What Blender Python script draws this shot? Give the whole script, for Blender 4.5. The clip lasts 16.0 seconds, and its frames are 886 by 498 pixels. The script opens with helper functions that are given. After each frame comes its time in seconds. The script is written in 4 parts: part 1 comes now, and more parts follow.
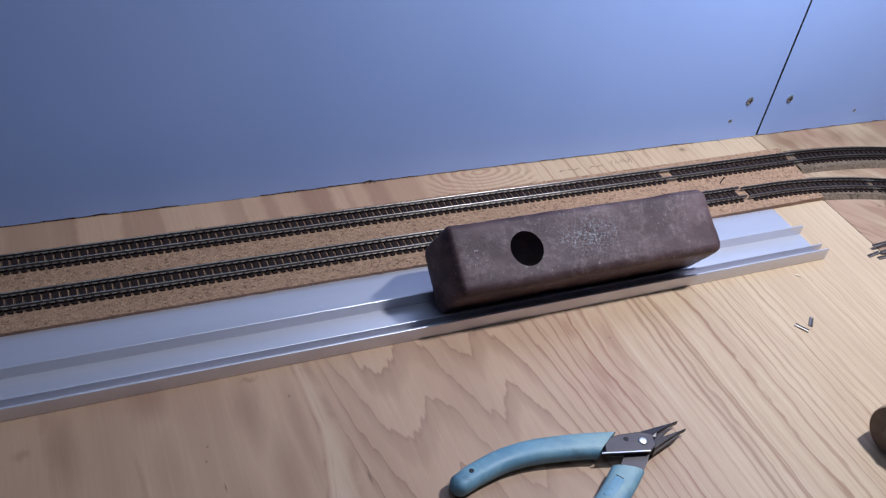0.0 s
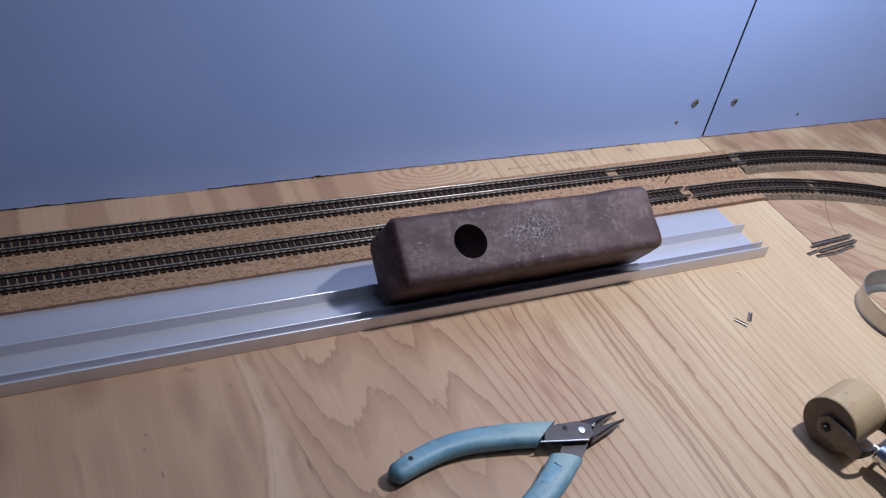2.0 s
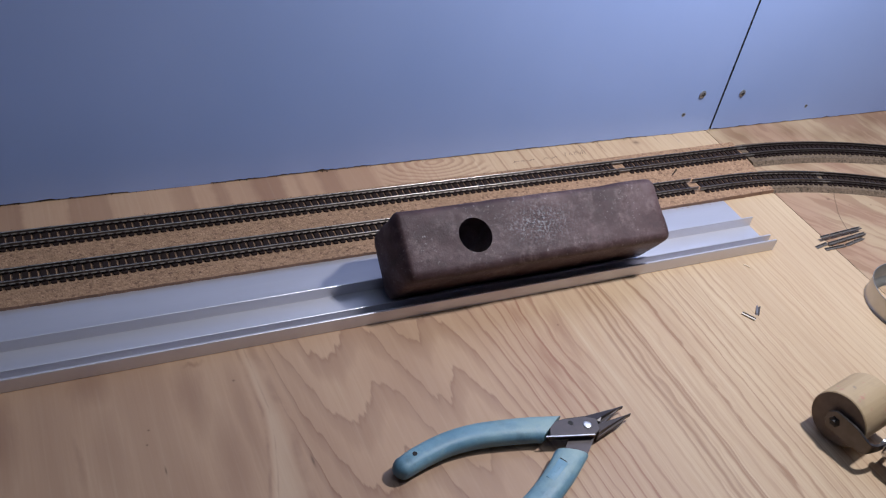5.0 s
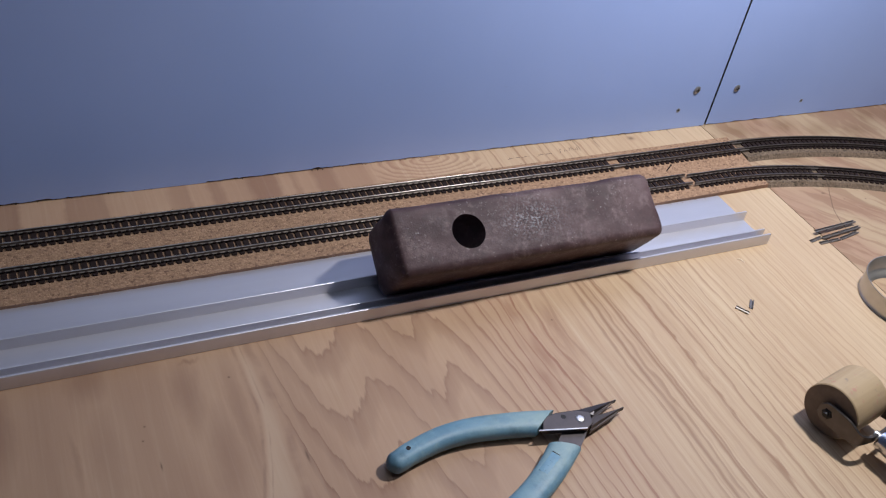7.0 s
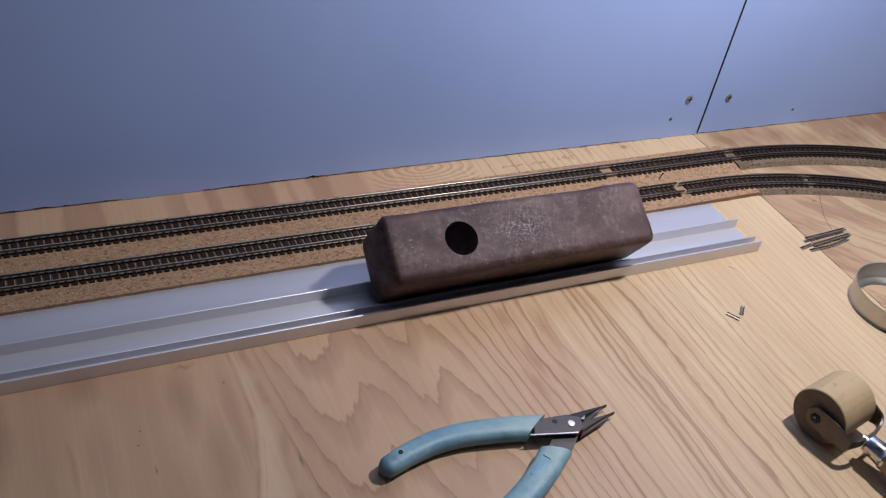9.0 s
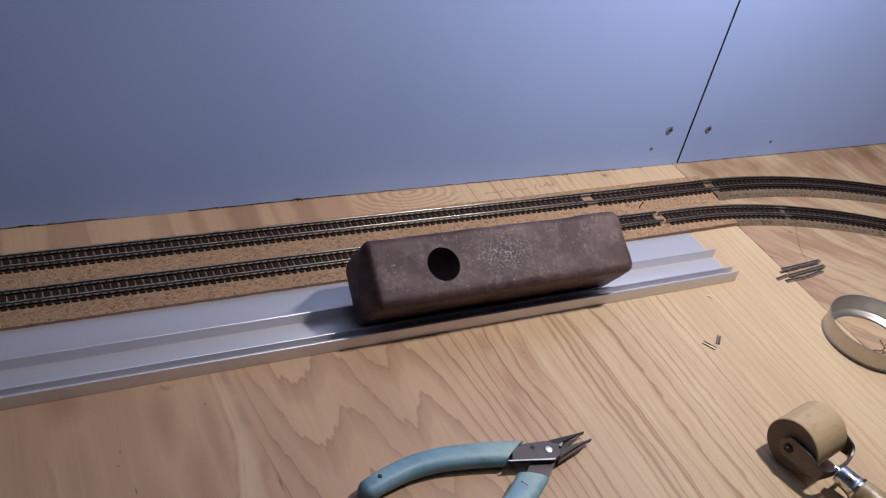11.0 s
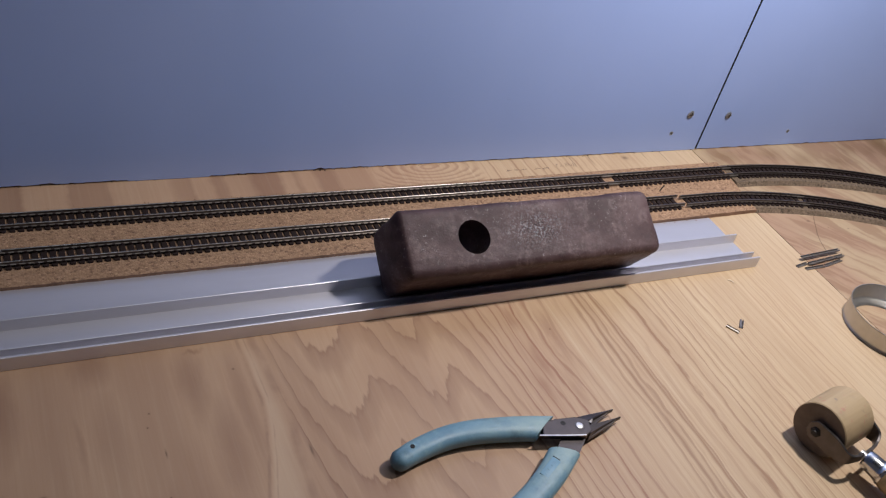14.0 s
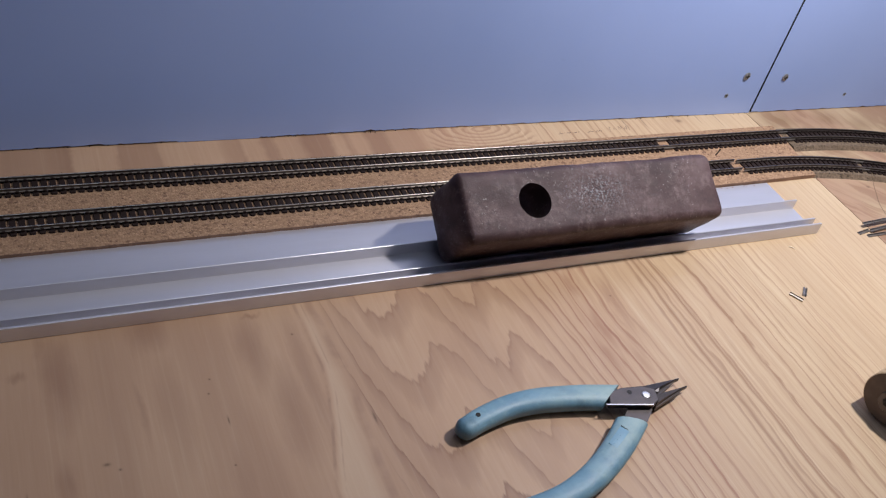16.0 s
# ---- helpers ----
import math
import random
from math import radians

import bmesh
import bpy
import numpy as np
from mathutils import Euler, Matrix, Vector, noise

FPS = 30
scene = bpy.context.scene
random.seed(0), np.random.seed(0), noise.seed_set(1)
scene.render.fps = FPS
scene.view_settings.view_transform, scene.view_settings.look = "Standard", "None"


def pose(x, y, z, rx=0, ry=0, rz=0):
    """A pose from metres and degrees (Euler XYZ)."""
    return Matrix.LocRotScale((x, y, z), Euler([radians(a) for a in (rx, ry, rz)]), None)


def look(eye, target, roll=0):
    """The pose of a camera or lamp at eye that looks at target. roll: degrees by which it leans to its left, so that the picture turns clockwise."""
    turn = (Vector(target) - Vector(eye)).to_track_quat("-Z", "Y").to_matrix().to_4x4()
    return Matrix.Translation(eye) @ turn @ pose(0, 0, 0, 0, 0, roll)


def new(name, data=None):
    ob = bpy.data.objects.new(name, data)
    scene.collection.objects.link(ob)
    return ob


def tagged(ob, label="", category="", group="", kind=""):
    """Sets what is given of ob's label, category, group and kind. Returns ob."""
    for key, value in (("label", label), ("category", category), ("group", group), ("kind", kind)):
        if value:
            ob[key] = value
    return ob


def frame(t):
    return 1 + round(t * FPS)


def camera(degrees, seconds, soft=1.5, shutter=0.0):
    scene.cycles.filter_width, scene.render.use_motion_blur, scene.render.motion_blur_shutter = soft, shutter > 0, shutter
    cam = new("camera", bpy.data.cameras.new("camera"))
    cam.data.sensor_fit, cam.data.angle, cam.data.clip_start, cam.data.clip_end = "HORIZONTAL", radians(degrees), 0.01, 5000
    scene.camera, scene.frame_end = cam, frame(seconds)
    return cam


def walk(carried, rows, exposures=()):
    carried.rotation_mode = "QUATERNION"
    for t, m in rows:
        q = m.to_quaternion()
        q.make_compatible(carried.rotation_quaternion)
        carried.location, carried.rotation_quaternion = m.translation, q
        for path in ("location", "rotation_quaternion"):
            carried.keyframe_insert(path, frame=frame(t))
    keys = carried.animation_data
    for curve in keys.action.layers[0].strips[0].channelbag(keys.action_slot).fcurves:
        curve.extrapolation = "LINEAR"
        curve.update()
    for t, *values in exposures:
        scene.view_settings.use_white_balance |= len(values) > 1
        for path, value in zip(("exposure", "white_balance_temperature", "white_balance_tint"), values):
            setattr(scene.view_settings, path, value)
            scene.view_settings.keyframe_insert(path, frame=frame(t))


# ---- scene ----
# The camera: a hand-held look over a model railway bench. Lengths below are in metres; MM turns millimetres into metres.
MM = 0.001
cam = camera(50.78, 16.0, soft=1.25)
ROWS = [
    (0.0, -0.5029, -0.4523, 0.3457, -22.536, -39.025, -8.058),
    (0.5, -0.4933, -0.4570, 0.3517, -23.914, -38.260, -9.268),
    (1.0, -0.4873, -0.4649, 0.3456, -24.999, -38.018, -9.697),
    (1.5, -0.4933, -0.4630, 0.3493, -24.423, -38.301, -9.836),
    (2.0, -0.4959, -0.4653, 0.3422, -24.045, -38.128, -9.684),
    (2.5, -0.4963, -0.4637, 0.3432, -23.654, -38.198, -9.526),
    (3.0, -0.4974, -0.4626, 0.3428, -23.594, -38.330, -9.374),
    (3.5, -0.4917, -0.4662, 0.3388, -24.016, -38.087, -8.807),
    (4.0, -0.4931, -0.4632, 0.3386, -23.892, -38.258, -9.221),
    (6.5, -0.4910, -0.4660, 0.3434, -23.593, -38.714, -9.076),
    (7.0, -0.4894, -0.4687, 0.3422, -23.839, -38.629, -8.784),
    (7.5, -0.4883, -0.4704, 0.3428, -24.009, -38.528, -8.649),
    (8.0, -0.4866, -0.4722, 0.3448, -23.726, -38.369, -8.503),
    (8.5, -0.4849, -0.4748, 0.3445, -23.948, -38.146, -8.263),
    (9.0, -0.4888, -0.4752, 0.3452, -23.897, -38.014, -8.752),
    (11.5, -0.4917, -0.4788, 0.3524, -24.331, -36.637, -10.593),
    (12.0, -0.4907, -0.4805, 0.3514, -24.555, -36.816, -10.932),
    (12.5, -0.4920, -0.4798, 0.3491, -24.746, -37.088, -11.132),
    (13.0, -0.4891, -0.4816, 0.3475, -24.811, -37.336, -10.829),
    (13.5, -0.4914, -0.4801, 0.3484, -24.620, -37.550, -11.166),
    (14.0, -0.5152, -0.4674, 0.3349, -24.049, -37.441, -12.625),
    (14.5, -0.5511, -0.4411, 0.3079, -22.938, -38.434, -14.342),
    (15.0, -0.5553, -0.4384, 0.3084, -20.997, -39.794, -13.816),
    (15.5, -0.5474, -0.4419, 0.3123, -21.299, -39.969, -13.022),
    (16.0, -0.5290, -0.4508, 0.3202, -23.002, -39.641, -12.172),
]
walk(cam, [(t, pose(x, y, z, 90 + pitch, roll, yaw)) for t, x, y, z, yaw, pitch, roll in ROWS],
     exposures=[(0.0, 0.10, 5400, 8), (1.0, -0.02, 5500, 8), (3.5, -0.05, 5680, 9), (6.5, -0.06, 6000, 9), (9.0, -0.08, 6180, 10), (12.5, -0.14, 6450, 10), (14.0, -0.13, 6430, 10), (14.6, -0.03, 6350, 10), (16.0, 0.08, 6280, 10)])

# ---- light: one work lamp over the bench, and an added fill light above it ----
world = bpy.data.worlds.new("world")
scene.world = world
world.use_nodes = True
world.node_tree.nodes["Background"].inputs["Color"].default_value = (0.6, 0.7, 1.0, 1)
world.node_tree.nodes["Background"].inputs["Strength"].default_value = 0.02


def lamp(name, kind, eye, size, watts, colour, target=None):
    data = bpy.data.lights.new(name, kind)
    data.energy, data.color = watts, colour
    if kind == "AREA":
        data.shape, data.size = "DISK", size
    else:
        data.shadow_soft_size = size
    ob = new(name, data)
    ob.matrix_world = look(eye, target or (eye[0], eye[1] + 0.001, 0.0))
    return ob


lamp("work_lamp_light", "AREA", (-0.022, -0.190, 0.485), 0.038, 3.38, (1.0, 0.95, 0.915), (-0.03, 0.0, 0.07))
# soft fill added overhead to lift the shadows; no known lamp hangs there
lamp("fill_light", "AREA", (-0.3, -0.40, 1.46), 0.6, 2.05, (0.79, 0.885, 1.0), (-0.3, -0.35, 0.0))


# ---- materials ----
class Nodes:
    """Short hand for one node material."""

    def __init__(self, name):
        self.m = bpy.data.materials.new(name)
        self.m.use_nodes = True
        self.t = self.m.node_tree
        self.bsdf = self.t.nodes["Principled BSDF"]

    def put(self, socket, value):
        if isinstance(value, bpy.types.NodeSocket):
            self.t.links.new(value, socket)
        elif value is not None:
            if isinstance(value, (tuple, list)) and len(value) == 3 and socket.type == "RGBA":
                value = (*value, 1)
            socket.default_value = value

    def math(self, op, a, b=None, c=None, clamp=False):
        n = self.t.nodes.new("ShaderNodeMath")
        n.operation, n.use_clamp = op, clamp
        for i, v in enumerate((a, b, c)):
            self.put(n.inputs[i], v)
        return n.outputs[0]

    def add(self, a, b):
        return self.math("ADD", a, b)

    def mul(self, a, b):
        return self.math("MULTIPLY", a, b)

    def pos(self):
        return self.t.nodes.new("ShaderNodeNewGeometry").outputs["Position"]

    def local(self):
        return self.t.nodes.new("ShaderNodeTexCoord").outputs["Object"]

    def random(self):
        return self.t.nodes.new("ShaderNodeObjectInfo").outputs["Random"]

    def split(self, v):
        n = self.t.nodes.new("ShaderNodeSeparateXYZ")
        self.put(n.inputs[0], v)
        return n.outputs

    def join(self, x, y, z):
        n = self.t.nodes.new("ShaderNodeCombineXYZ")
        for i, v in enumerate((x, y, z)):
            self.put(n.inputs[i], v)
        return n.outputs[0]

    def scaled(self, v, s, offset=(0, 0, 0)):
        n = self.t.nodes.new("ShaderNodeMapping")
        self.put(n.inputs["Vector"], v)
        n.inputs["Scale"].default_value, n.inputs["Location"].default_value = s, offset
        return n.outputs[0]

    def noise(self, v, scale, detail=3.0, rough=0.55, distortion=0.0):
        n = self.t.nodes.new("ShaderNodeTexNoise")
        self.put(n.inputs["Vector"], v)
        n.inputs["Scale"].default_value, n.inputs["Detail"].default_value = scale, detail
        n.inputs["Roughness"].default_value, n.inputs["Distortion"].default_value = rough, distortion
        return n.outputs["Fac"]

    def cells(self, v, scale, out="Distance"):
        n = self.t.nodes.new("ShaderNodeTexVoronoi")
        self.put(n.inputs["Vector"], v)
        n.inputs["Scale"].default_value = scale
        return n.outputs[out]

    def ramp(self, f, *stops, ease="LINEAR"):
        n = self.t.nodes.new("ShaderNodeValToRGB")
        self.put(n.inputs[0], f)
        n.color_ramp.interpolation = ease
        while len(n.color_ramp.elements) < len(stops):
            n.color_ramp.elements.new(0.5)
        for e, (p, c) in zip(n.color_ramp.elements, stops):
            e.position = p
            e.color = (*c, 1) if isinstance(c, tuple) else (c, c, c, 1)
        return n.outputs[0]

    def curve(self, f, *points):
        """A broken line through (from, to) points, at most 32."""
        low, high = min(v for _, v in points), max(v for _, v in points)
        a, b = points[0][0], points[-1][0]
        r = self.ramp(self.span(f, a, b), *[((k - a) / (b - a), (v - low) / (high - low)) for k, v in points])
        return self.add(self.mul(r, high - low), low)

    def span(self, f, a, b, c=0.0, d=1.0, smooth=False):
        n = self.t.nodes.new("ShaderNodeMapRange")
        n.interpolation_type = "SMOOTHSTEP" if smooth else "LINEAR"
        self.put(n.inputs["Value"], f)
        for k, v in zip(("From Min", "From Max", "To Min", "To Max"), (a, b, c, d)):
            self.put(n.inputs[k], v)
        return n.outputs[0]

    def mix(self, f, a, b, kind="MIX"):
        n = self.t.nodes.new("ShaderNodeMix")
        n.data_type, n.blend_type = "RGBA", kind
        self.put(n.inputs[0], f), self.put(n.inputs[6], a), self.put(n.inputs[7], b)
        return n.outputs[2]

    def bump(self, height, distance, strength=1.0):
        n = self.t.nodes.new("ShaderNodeBump")
        self.put(n.inputs["Height"], height)
        n.inputs["Distance"].default_value, n.inputs["Strength"].default_value = distance, strength
        return n.outputs[0]

    def done(self, colour, rough, metal=0.0, normal=None, **more):
        b = self.bsdf.inputs
        self.put(b["Base Color"], colour), self.put(b["Roughness"], rough), self.put(b["Metallic"], metal)
        if normal is not None:
            self.put(b["Normal"], normal)
        for k, v in more.items():
            self.put(b[k.replace("_", " ")], v)
        return self.m


def veneer_marks(n, col, X0, Y, marks):
    """Small knots, pin holes and smears: (x, y, half width, half height)."""
    for mx, my, mw, mh in marks:
        u, v = n.mul(n.add(X0, -mx), 1 / mw), n.mul(n.add(Y, -my), 1 / mh)
        m = n.math("POWER", 2.718, n.mul(n.add(n.mul(u, u), n.mul(v, v)), -1.0))
        col = n.mix(n.mul(m, 0.8 if mw < 5 else 0.5), col, (0.13, 0.075, 0.045) if mw < 5 else (0.25, 0.135, 0.075))
    return col


def bell(n, X, Y, xc, w, yc=None, h=1.0):
    u = n.mul(n.add(X, -xc), 1 / w)
    q = n.mul(u, u)
    if yc is not None:
        v = n.mul(n.add(Y, -yc), 1 / h)
        q = n.add(q, n.mul(v, v))
    return n.math("POWER", 2.718, n.mul(q, -1.0))


def plywood_left():
    """Rotary-cut softwood veneer with cathedral figure. The grain runs away from the wall; its bands are the level lines of one slowly varying field."""
    n = Nodes("plywood_left_sheet")
    p = n.pos()
    x, y, z = n.split(p)
    X0, Y = n.mul(x, 1000.0), n.mul(y, 1000.0)
    light, dark = (0.52, 0.35, 0.228), (0.205, 0.1, 0.066)
    # the grain wanders a little sideways
    drift = n.mul(n.add(n.noise(n.scaled(p, (9, 3.2, 1), (3.1, 0, 0)), 1.0, 2.0), -0.5), 11.0)
    wob = n.mul(n.add(n.noise(n.scaled(p, (60, 22, 1)), 1.0, 3.0), -0.5), n.add(n.span(X0, -330, -290, 6.0, 5.0, True), n.span(X0, -250, -200, 0.0, 1.0, True)))
    X = n.add(n.add(X0, drift), wob)
    # steep field at both sides; between them the rings' edge hangs down in tongues, and repeats every 44 mm
    C = n.add(X0, n.mul(wob, 0.6))
    edge = n.curve(C, (-396, -61), (-385, -141), (-379, -162), (-375, -176), (-371, -191), (-366, -195), (-362, -199), (-356, -195), (-350, -186), (-345, -176), (-339, -182), (-333, -191), (-330, -205), (-326, -216), (-320, -235), (-312, -243), (-307, -231), (-301, -219), (-297, -228), (-290, -242), (-285, -257), (-277, -304))
    edge = n.add(edge, n.mul(n.add(n.noise(n.scaled(p, (210, 26, 1), (1.0, 5.0, 0)), 1.0, 2.0), -0.5), 17.0))
    # towards the joint the lines run straight out from the wall
    calm = n.span(X0, -290, -236, 1.0, 0.0, True)
    run = n.add(n.mul(n.add(Y, 140.0), calm), -140.0)
    g = n.mul(n.math("SUBTRACT", run, edge), 1 / 43.0)
    g = n.add(g, n.mul(n.math("MINIMUM", n.add(X, 396.0), 0.0), 1 / 17.0))
    ripple = n.mul(n.add(n.noise(n.scaled(p, (36, 40, 1), (4.0, 6.0, 0)), 1.0, 2.0), -0.5), 3.6)
    spread = n.mul(n.add(n.noise(n.scaled(p, (42, 2.2, 1), (9.0, 4.0, 0)), 1.0, 2.0), -0.5), 9.0)
    g = n.add(g, n.mul(n.math("MAXIMUM", n.add(n.add(n.add(X, spread), ripple), 277.0), 0.0), 1 / 9.0))
    g = n.add(g, n.mul(n.math("MAXIMUM", n.add(X, 150.0), 0.0), 1 / 20.0))
    # the lines part round an eye in the figure
    g = n.add(g, n.mul(bell(n, X, Y, -238.0, 16.0, -172.0, 40.0), 0.75))
    g = n.add(g, n.mul(n.add(n.noise(n.scaled(p, (300, 30, 1)), 1.0, 3.0, 0.6), -0.5), 0.22))
    saw = n.math("FRACT", g)
    which = n.noise(n.join(n.math("FLOOR", g), 0.0, 0.0), 3.17, 0.0)
    soft = n.ramp(saw, (0.0, 0.0), (0.45, 0.06), (0.62, 0.42), (0.86, 0.66), (0.95, 1.0), (1.0, 0.0))
    thin = n.ramp(saw, (0.0, 0.0), (0.58, 0.03), (0.74, 0.3), (0.84, 1.0), (0.93, 0.9), (1.0, 0.0))
    soft = n.mix(n.span(X, -292, -266, 0.0, 1.0, True), soft, thin)
    weight = n.mix(n.span(X0, -300, -270, 0.0, 1.0, True), n.span(which, 0.3, 0.7, 0.42, 0.84), n.span(which, 0.3, 0.7, 0.4, 1.0))
    weight = n.mul(weight, n.span(X0, -398, -386, 0.0, 1.0, True))
    weight = n.mul(weight, n.span(X, -175, -80, 1.0, 0.5, True))
    # a blank stretch beside the eye
    weight = n.mul(weight, n.math("SUBTRACT", 1.0, n.mul(bell(n, X0, Y, -217.0, 11.0), 0.75)))
    weight = n.mul(weight, n.math("SUBTRACT", 1.0, n.mul(bell(n, X0, Y, -178.0, 7.0), 0.6)))
    tone = n.mul(soft, weight)
    # finer lines between the broad ones
    saw2 = n.math("FRACT", n.add(n.mul(g, 2.0), n.mul(n.noise(n.scaled(p, (60, 8, 1), (2.0, 1.0, 0)), 1.0, 3.0), 0.9)))
    fine = n.ramp(saw2, (0.0, 0.0), (0.5, 0.0), (0.8, 1.0), (0.92, 0.8), (1.0, 0.0))
    gate = n.span(n.noise(n.scaled(p, (50, 9, 1), (5.0, 3.0, 0)), 1.0, 2.0), 0.42, 0.62)
    tone = n.math("MAXIMUM", tone, n.mul(n.mul(n.mul(fine, gate), n.math("SUBTRACT", 1.0, bell(n, X0, Y, -217.0, 12.0))), n.span(X, -285, -262, 0.0, 0.32, True)))
    # broad soft stripes
    stripe = n.span(n.noise(n.scaled(p, (30, 3.2, 1), (0.2, 0.5, 0)), 1.0, 3.0, 0.4), 0.42, 0.62, 0.0, 1.0, True)
    tone = n.math("MAXIMUM", tone, n.add(n.mul(stripe, 0.2), n.span(X0, -420, -390, 0.12, 0.0, True)))
    # quiet sapwood on the far side: single dark patches with soft edges
    rag = n.mul(n.add(n.noise(n.scaled(p, (90, 25, 1), (2.0, 8.0, 0)), 1.0, 4.0, 0.6), -0.5), 12.0)
    U, V = n.add(X0, rag), n.add(Y, n.mul(rag, 1.6))
    for sx, sy, sw, sh, amount in ((-513.0, -166.0, 8.0, 28.0, 0.6), (-518.0, -146.0, 4.0, 12.0, 0.4), (-529.5, -164.0, 4.0, 3.4, 0.5), (-474.0, -146.0, 12.0, 16.0, 0.6), (-484.0, -190.0, 2.6, 24.0, 0.42), (-470.0, -190.0, 10.0, 40.0, 0.36), (-431.0, -166.0, 7.0, 26.0, 0.56), (-421.0, -205.0, 8.0, 30.0, 0.5), (-427.0, -145.5, 5.0, 2.6, 0.65), (-410.0, -185.0, 5.0, 45.0, 0.46), (-516.0, -222.0, 4.5, 11.0, 0.5), (-449.0, -235.0, 8.0, 40.0, 0.36), (-250.0, -152.0, 3.4, 11.0, 0.62), (-248.0, -186.0, 3.0, 16.0, 0.6), (-231.0, -172.0, 2.4, 22.0, 0.55), (-257.0, -206.0, 4.5, 14.0, 0.55), (-240.0, -214.0, 3.0, 16.0, 0.45)):
        tone = n.math("MAXIMUM", tone, n.mul(bell(n, U, V, sx, sw, sy, sh), amount))
    # a few hard dark lines where the straight grain begins
    near = n.span(Y, -100, -120)
    for sx, sw, amount in ((-200.5, 1.4, 0.8), (-190.0, 1.3, 0.84)):
        tone = n.math("MAXIMUM", tone, n.mul(bell(n, n.add(X0, n.mul(wob, 1.1)), Y, sx, sw), n.mul(near, amount)))
    # the strip between the wall and the cork
    S = n.add(X0, n.mul(n.add(n.noise(n.scaled(p, (70, 70, 1), (6.0, 2.0, 0)), 1.0, 3.0), -0.5), 7.0))
    bands = n.curve(S, (-560, 0.3), (-526, 0.35), (-524, 0.5), (-505, 0.42), (-492, 0.62), (-489, 0.06), (-468, 0.02), (-466, 0.46), (-450, 0.4), (-445, 0.5), (-443, 0.08), (-412, 0.05), (-407, 0.3), (-398, 0.42), (-396, 0.08), (-386, 0.1), (-383, 0.55), (-378, 0.5), (-375, 0.15), (-364, 0.3), (-358, 0.72), (-344, 0.66), (-340, 0.1), (-335, 0.15), (-332, 0.5), (-328, 0.1), (-321, 0.2), (-317, 0.6), (-307, 0.65), (-303, 0.3), (-285, 0.4), (-276, 0.2))
    bands = n.mul(bands, n.span(S, -285, -276, 1.0, 0.0, True))
    U, V = n.add(n.add(S, 236.0), n.mul(rag, 0.8)), n.mul(n.add(n.add(Y, n.mul(drift, 1.2)), 3.0), 2.3)
    ring = n.math("FRACT", n.mul(n.math("SQRT", n.add(n.mul(U, U), n.mul(V, V))), 1 / 7.6))
    ring = n.mul(n.ramp(ring, (0.0, 0.0), (0.4, 0.1), (0.75, 1.0), (0.9, 0.7), (1.0, 0.0)), n.mul(n.span(S, -286, -270, 0.0, 0.6, True), n.span(S, -205, -196, 1.0, 0.0, True)))
    strip = n.mul(n.span(Y, -45, -36), n.span(S, -205, -190, 1.0, 0.0, True))
    tone = n.mix(strip, tone, n.math("MAXIMUM", bands, ring))
    fibre = n.noise(n.scaled(p, (700, 30, 1)), 1.0, 4.0, 0.6)
    blot = n.noise(n.scaled(p, (14, 8, 1), (0.4, 0.9, 0)), 1.0, 3.0)
    # sapwood towards the joint: paler and yellower
    light = n.mix(n.span(X, -330, -110, 0.0, 1.0, True), light, (0.555, 0.418, 0.268))
    base = n.mix(n.span(blot, 0.3, 0.75), light, n.mix(1.0, light, (0.88, 0.82, 0.8), "MULTIPLY"))
    # redder late wood where the rings crowd together
    dark = n.mix(n.span(X0, -250, -180, 0.0, 1.0, True), n.mix(n.mul(bell(n, X, Y, -250.0, 34.0), 0.9), dark, (0.265, 0.102, 0.062)), (0.25, 0.13, 0.07))
    col = n.mix(n.mul(tone, 0.95), base, dark)
    col = n.mix(n.mul(n.span(fibre, 0.35, 0.8), 0.3), col, n.mix(1.0, light, (0.72, 0.62, 0.54), "MULTIPLY"))
    # fine pale and reddish fibres in the straight grain
    hair = n.noise(n.scaled(p, (420, 9, 1), (1.7, 2.3, 0)), 1.0, 4.0, 0.65)
    straight = n.span(X0, -290, -240, 0.35, 1.0, True)
    col = n.mix(n.mul(n.mul(n.span(hair, 0.54, 0.72), straight), 0.3), col, (0.66, 0.53, 0.37))
    col = n.mix(n.mul(n.mul(n.span(hair, 0.46, 0.28), straight), 0.38), col, (0.33, 0.18, 0.11))
    # one pale streak between two dark seams, widening away from the wall
    D = n.add(X0, n.mul(wob, 0.5))
    left = n.math("SUBTRACT", D, n.curve(Y, (-250, -416), (-241, -414), (-220, -409), (-202, -405), (-182, -402), (-168, -403), (-143, -404)))
    right = n.math("SUBTRACT", n.curve(Y, (-250, -394), (-235, -394), (-216, -394), (-201, -391.5), (-187, -391.5), (-176, -393.5), (-158, -394.5), (-146, -397)), D)
    inside = n.mul(n.span(left, 0.0, 3.0, 0.0, 1.0, True), n.span(right, 0.0, 8.0, 0.0, 1.0, True))
    front = n.span(Y, -120, -130)
    col = n.mix(n.mul(n.mul(inside, front), 0.38), col, (0.66, 0.495, 0.345))
    broken = n.span(n.noise(n.scaled(p, (40, 60, 1), (7.0, 3.0, 0)), 1.0, 3.0), 0.4, 0.6)
    for d, w, amount in ((left, 1.1, 0.36), (n.add(left, -3.6), 0.6, 0.25), (right, 3.0, 0.3)):
        seam = n.mul(n.span(n.math("ABSOLUTE", d), w, 0.2 * w, 0.0, 1.0, True), n.mul(broken, amount))
        col = n.mix(n.mul(seam, front), col, (0.22, 0.115, 0.085))
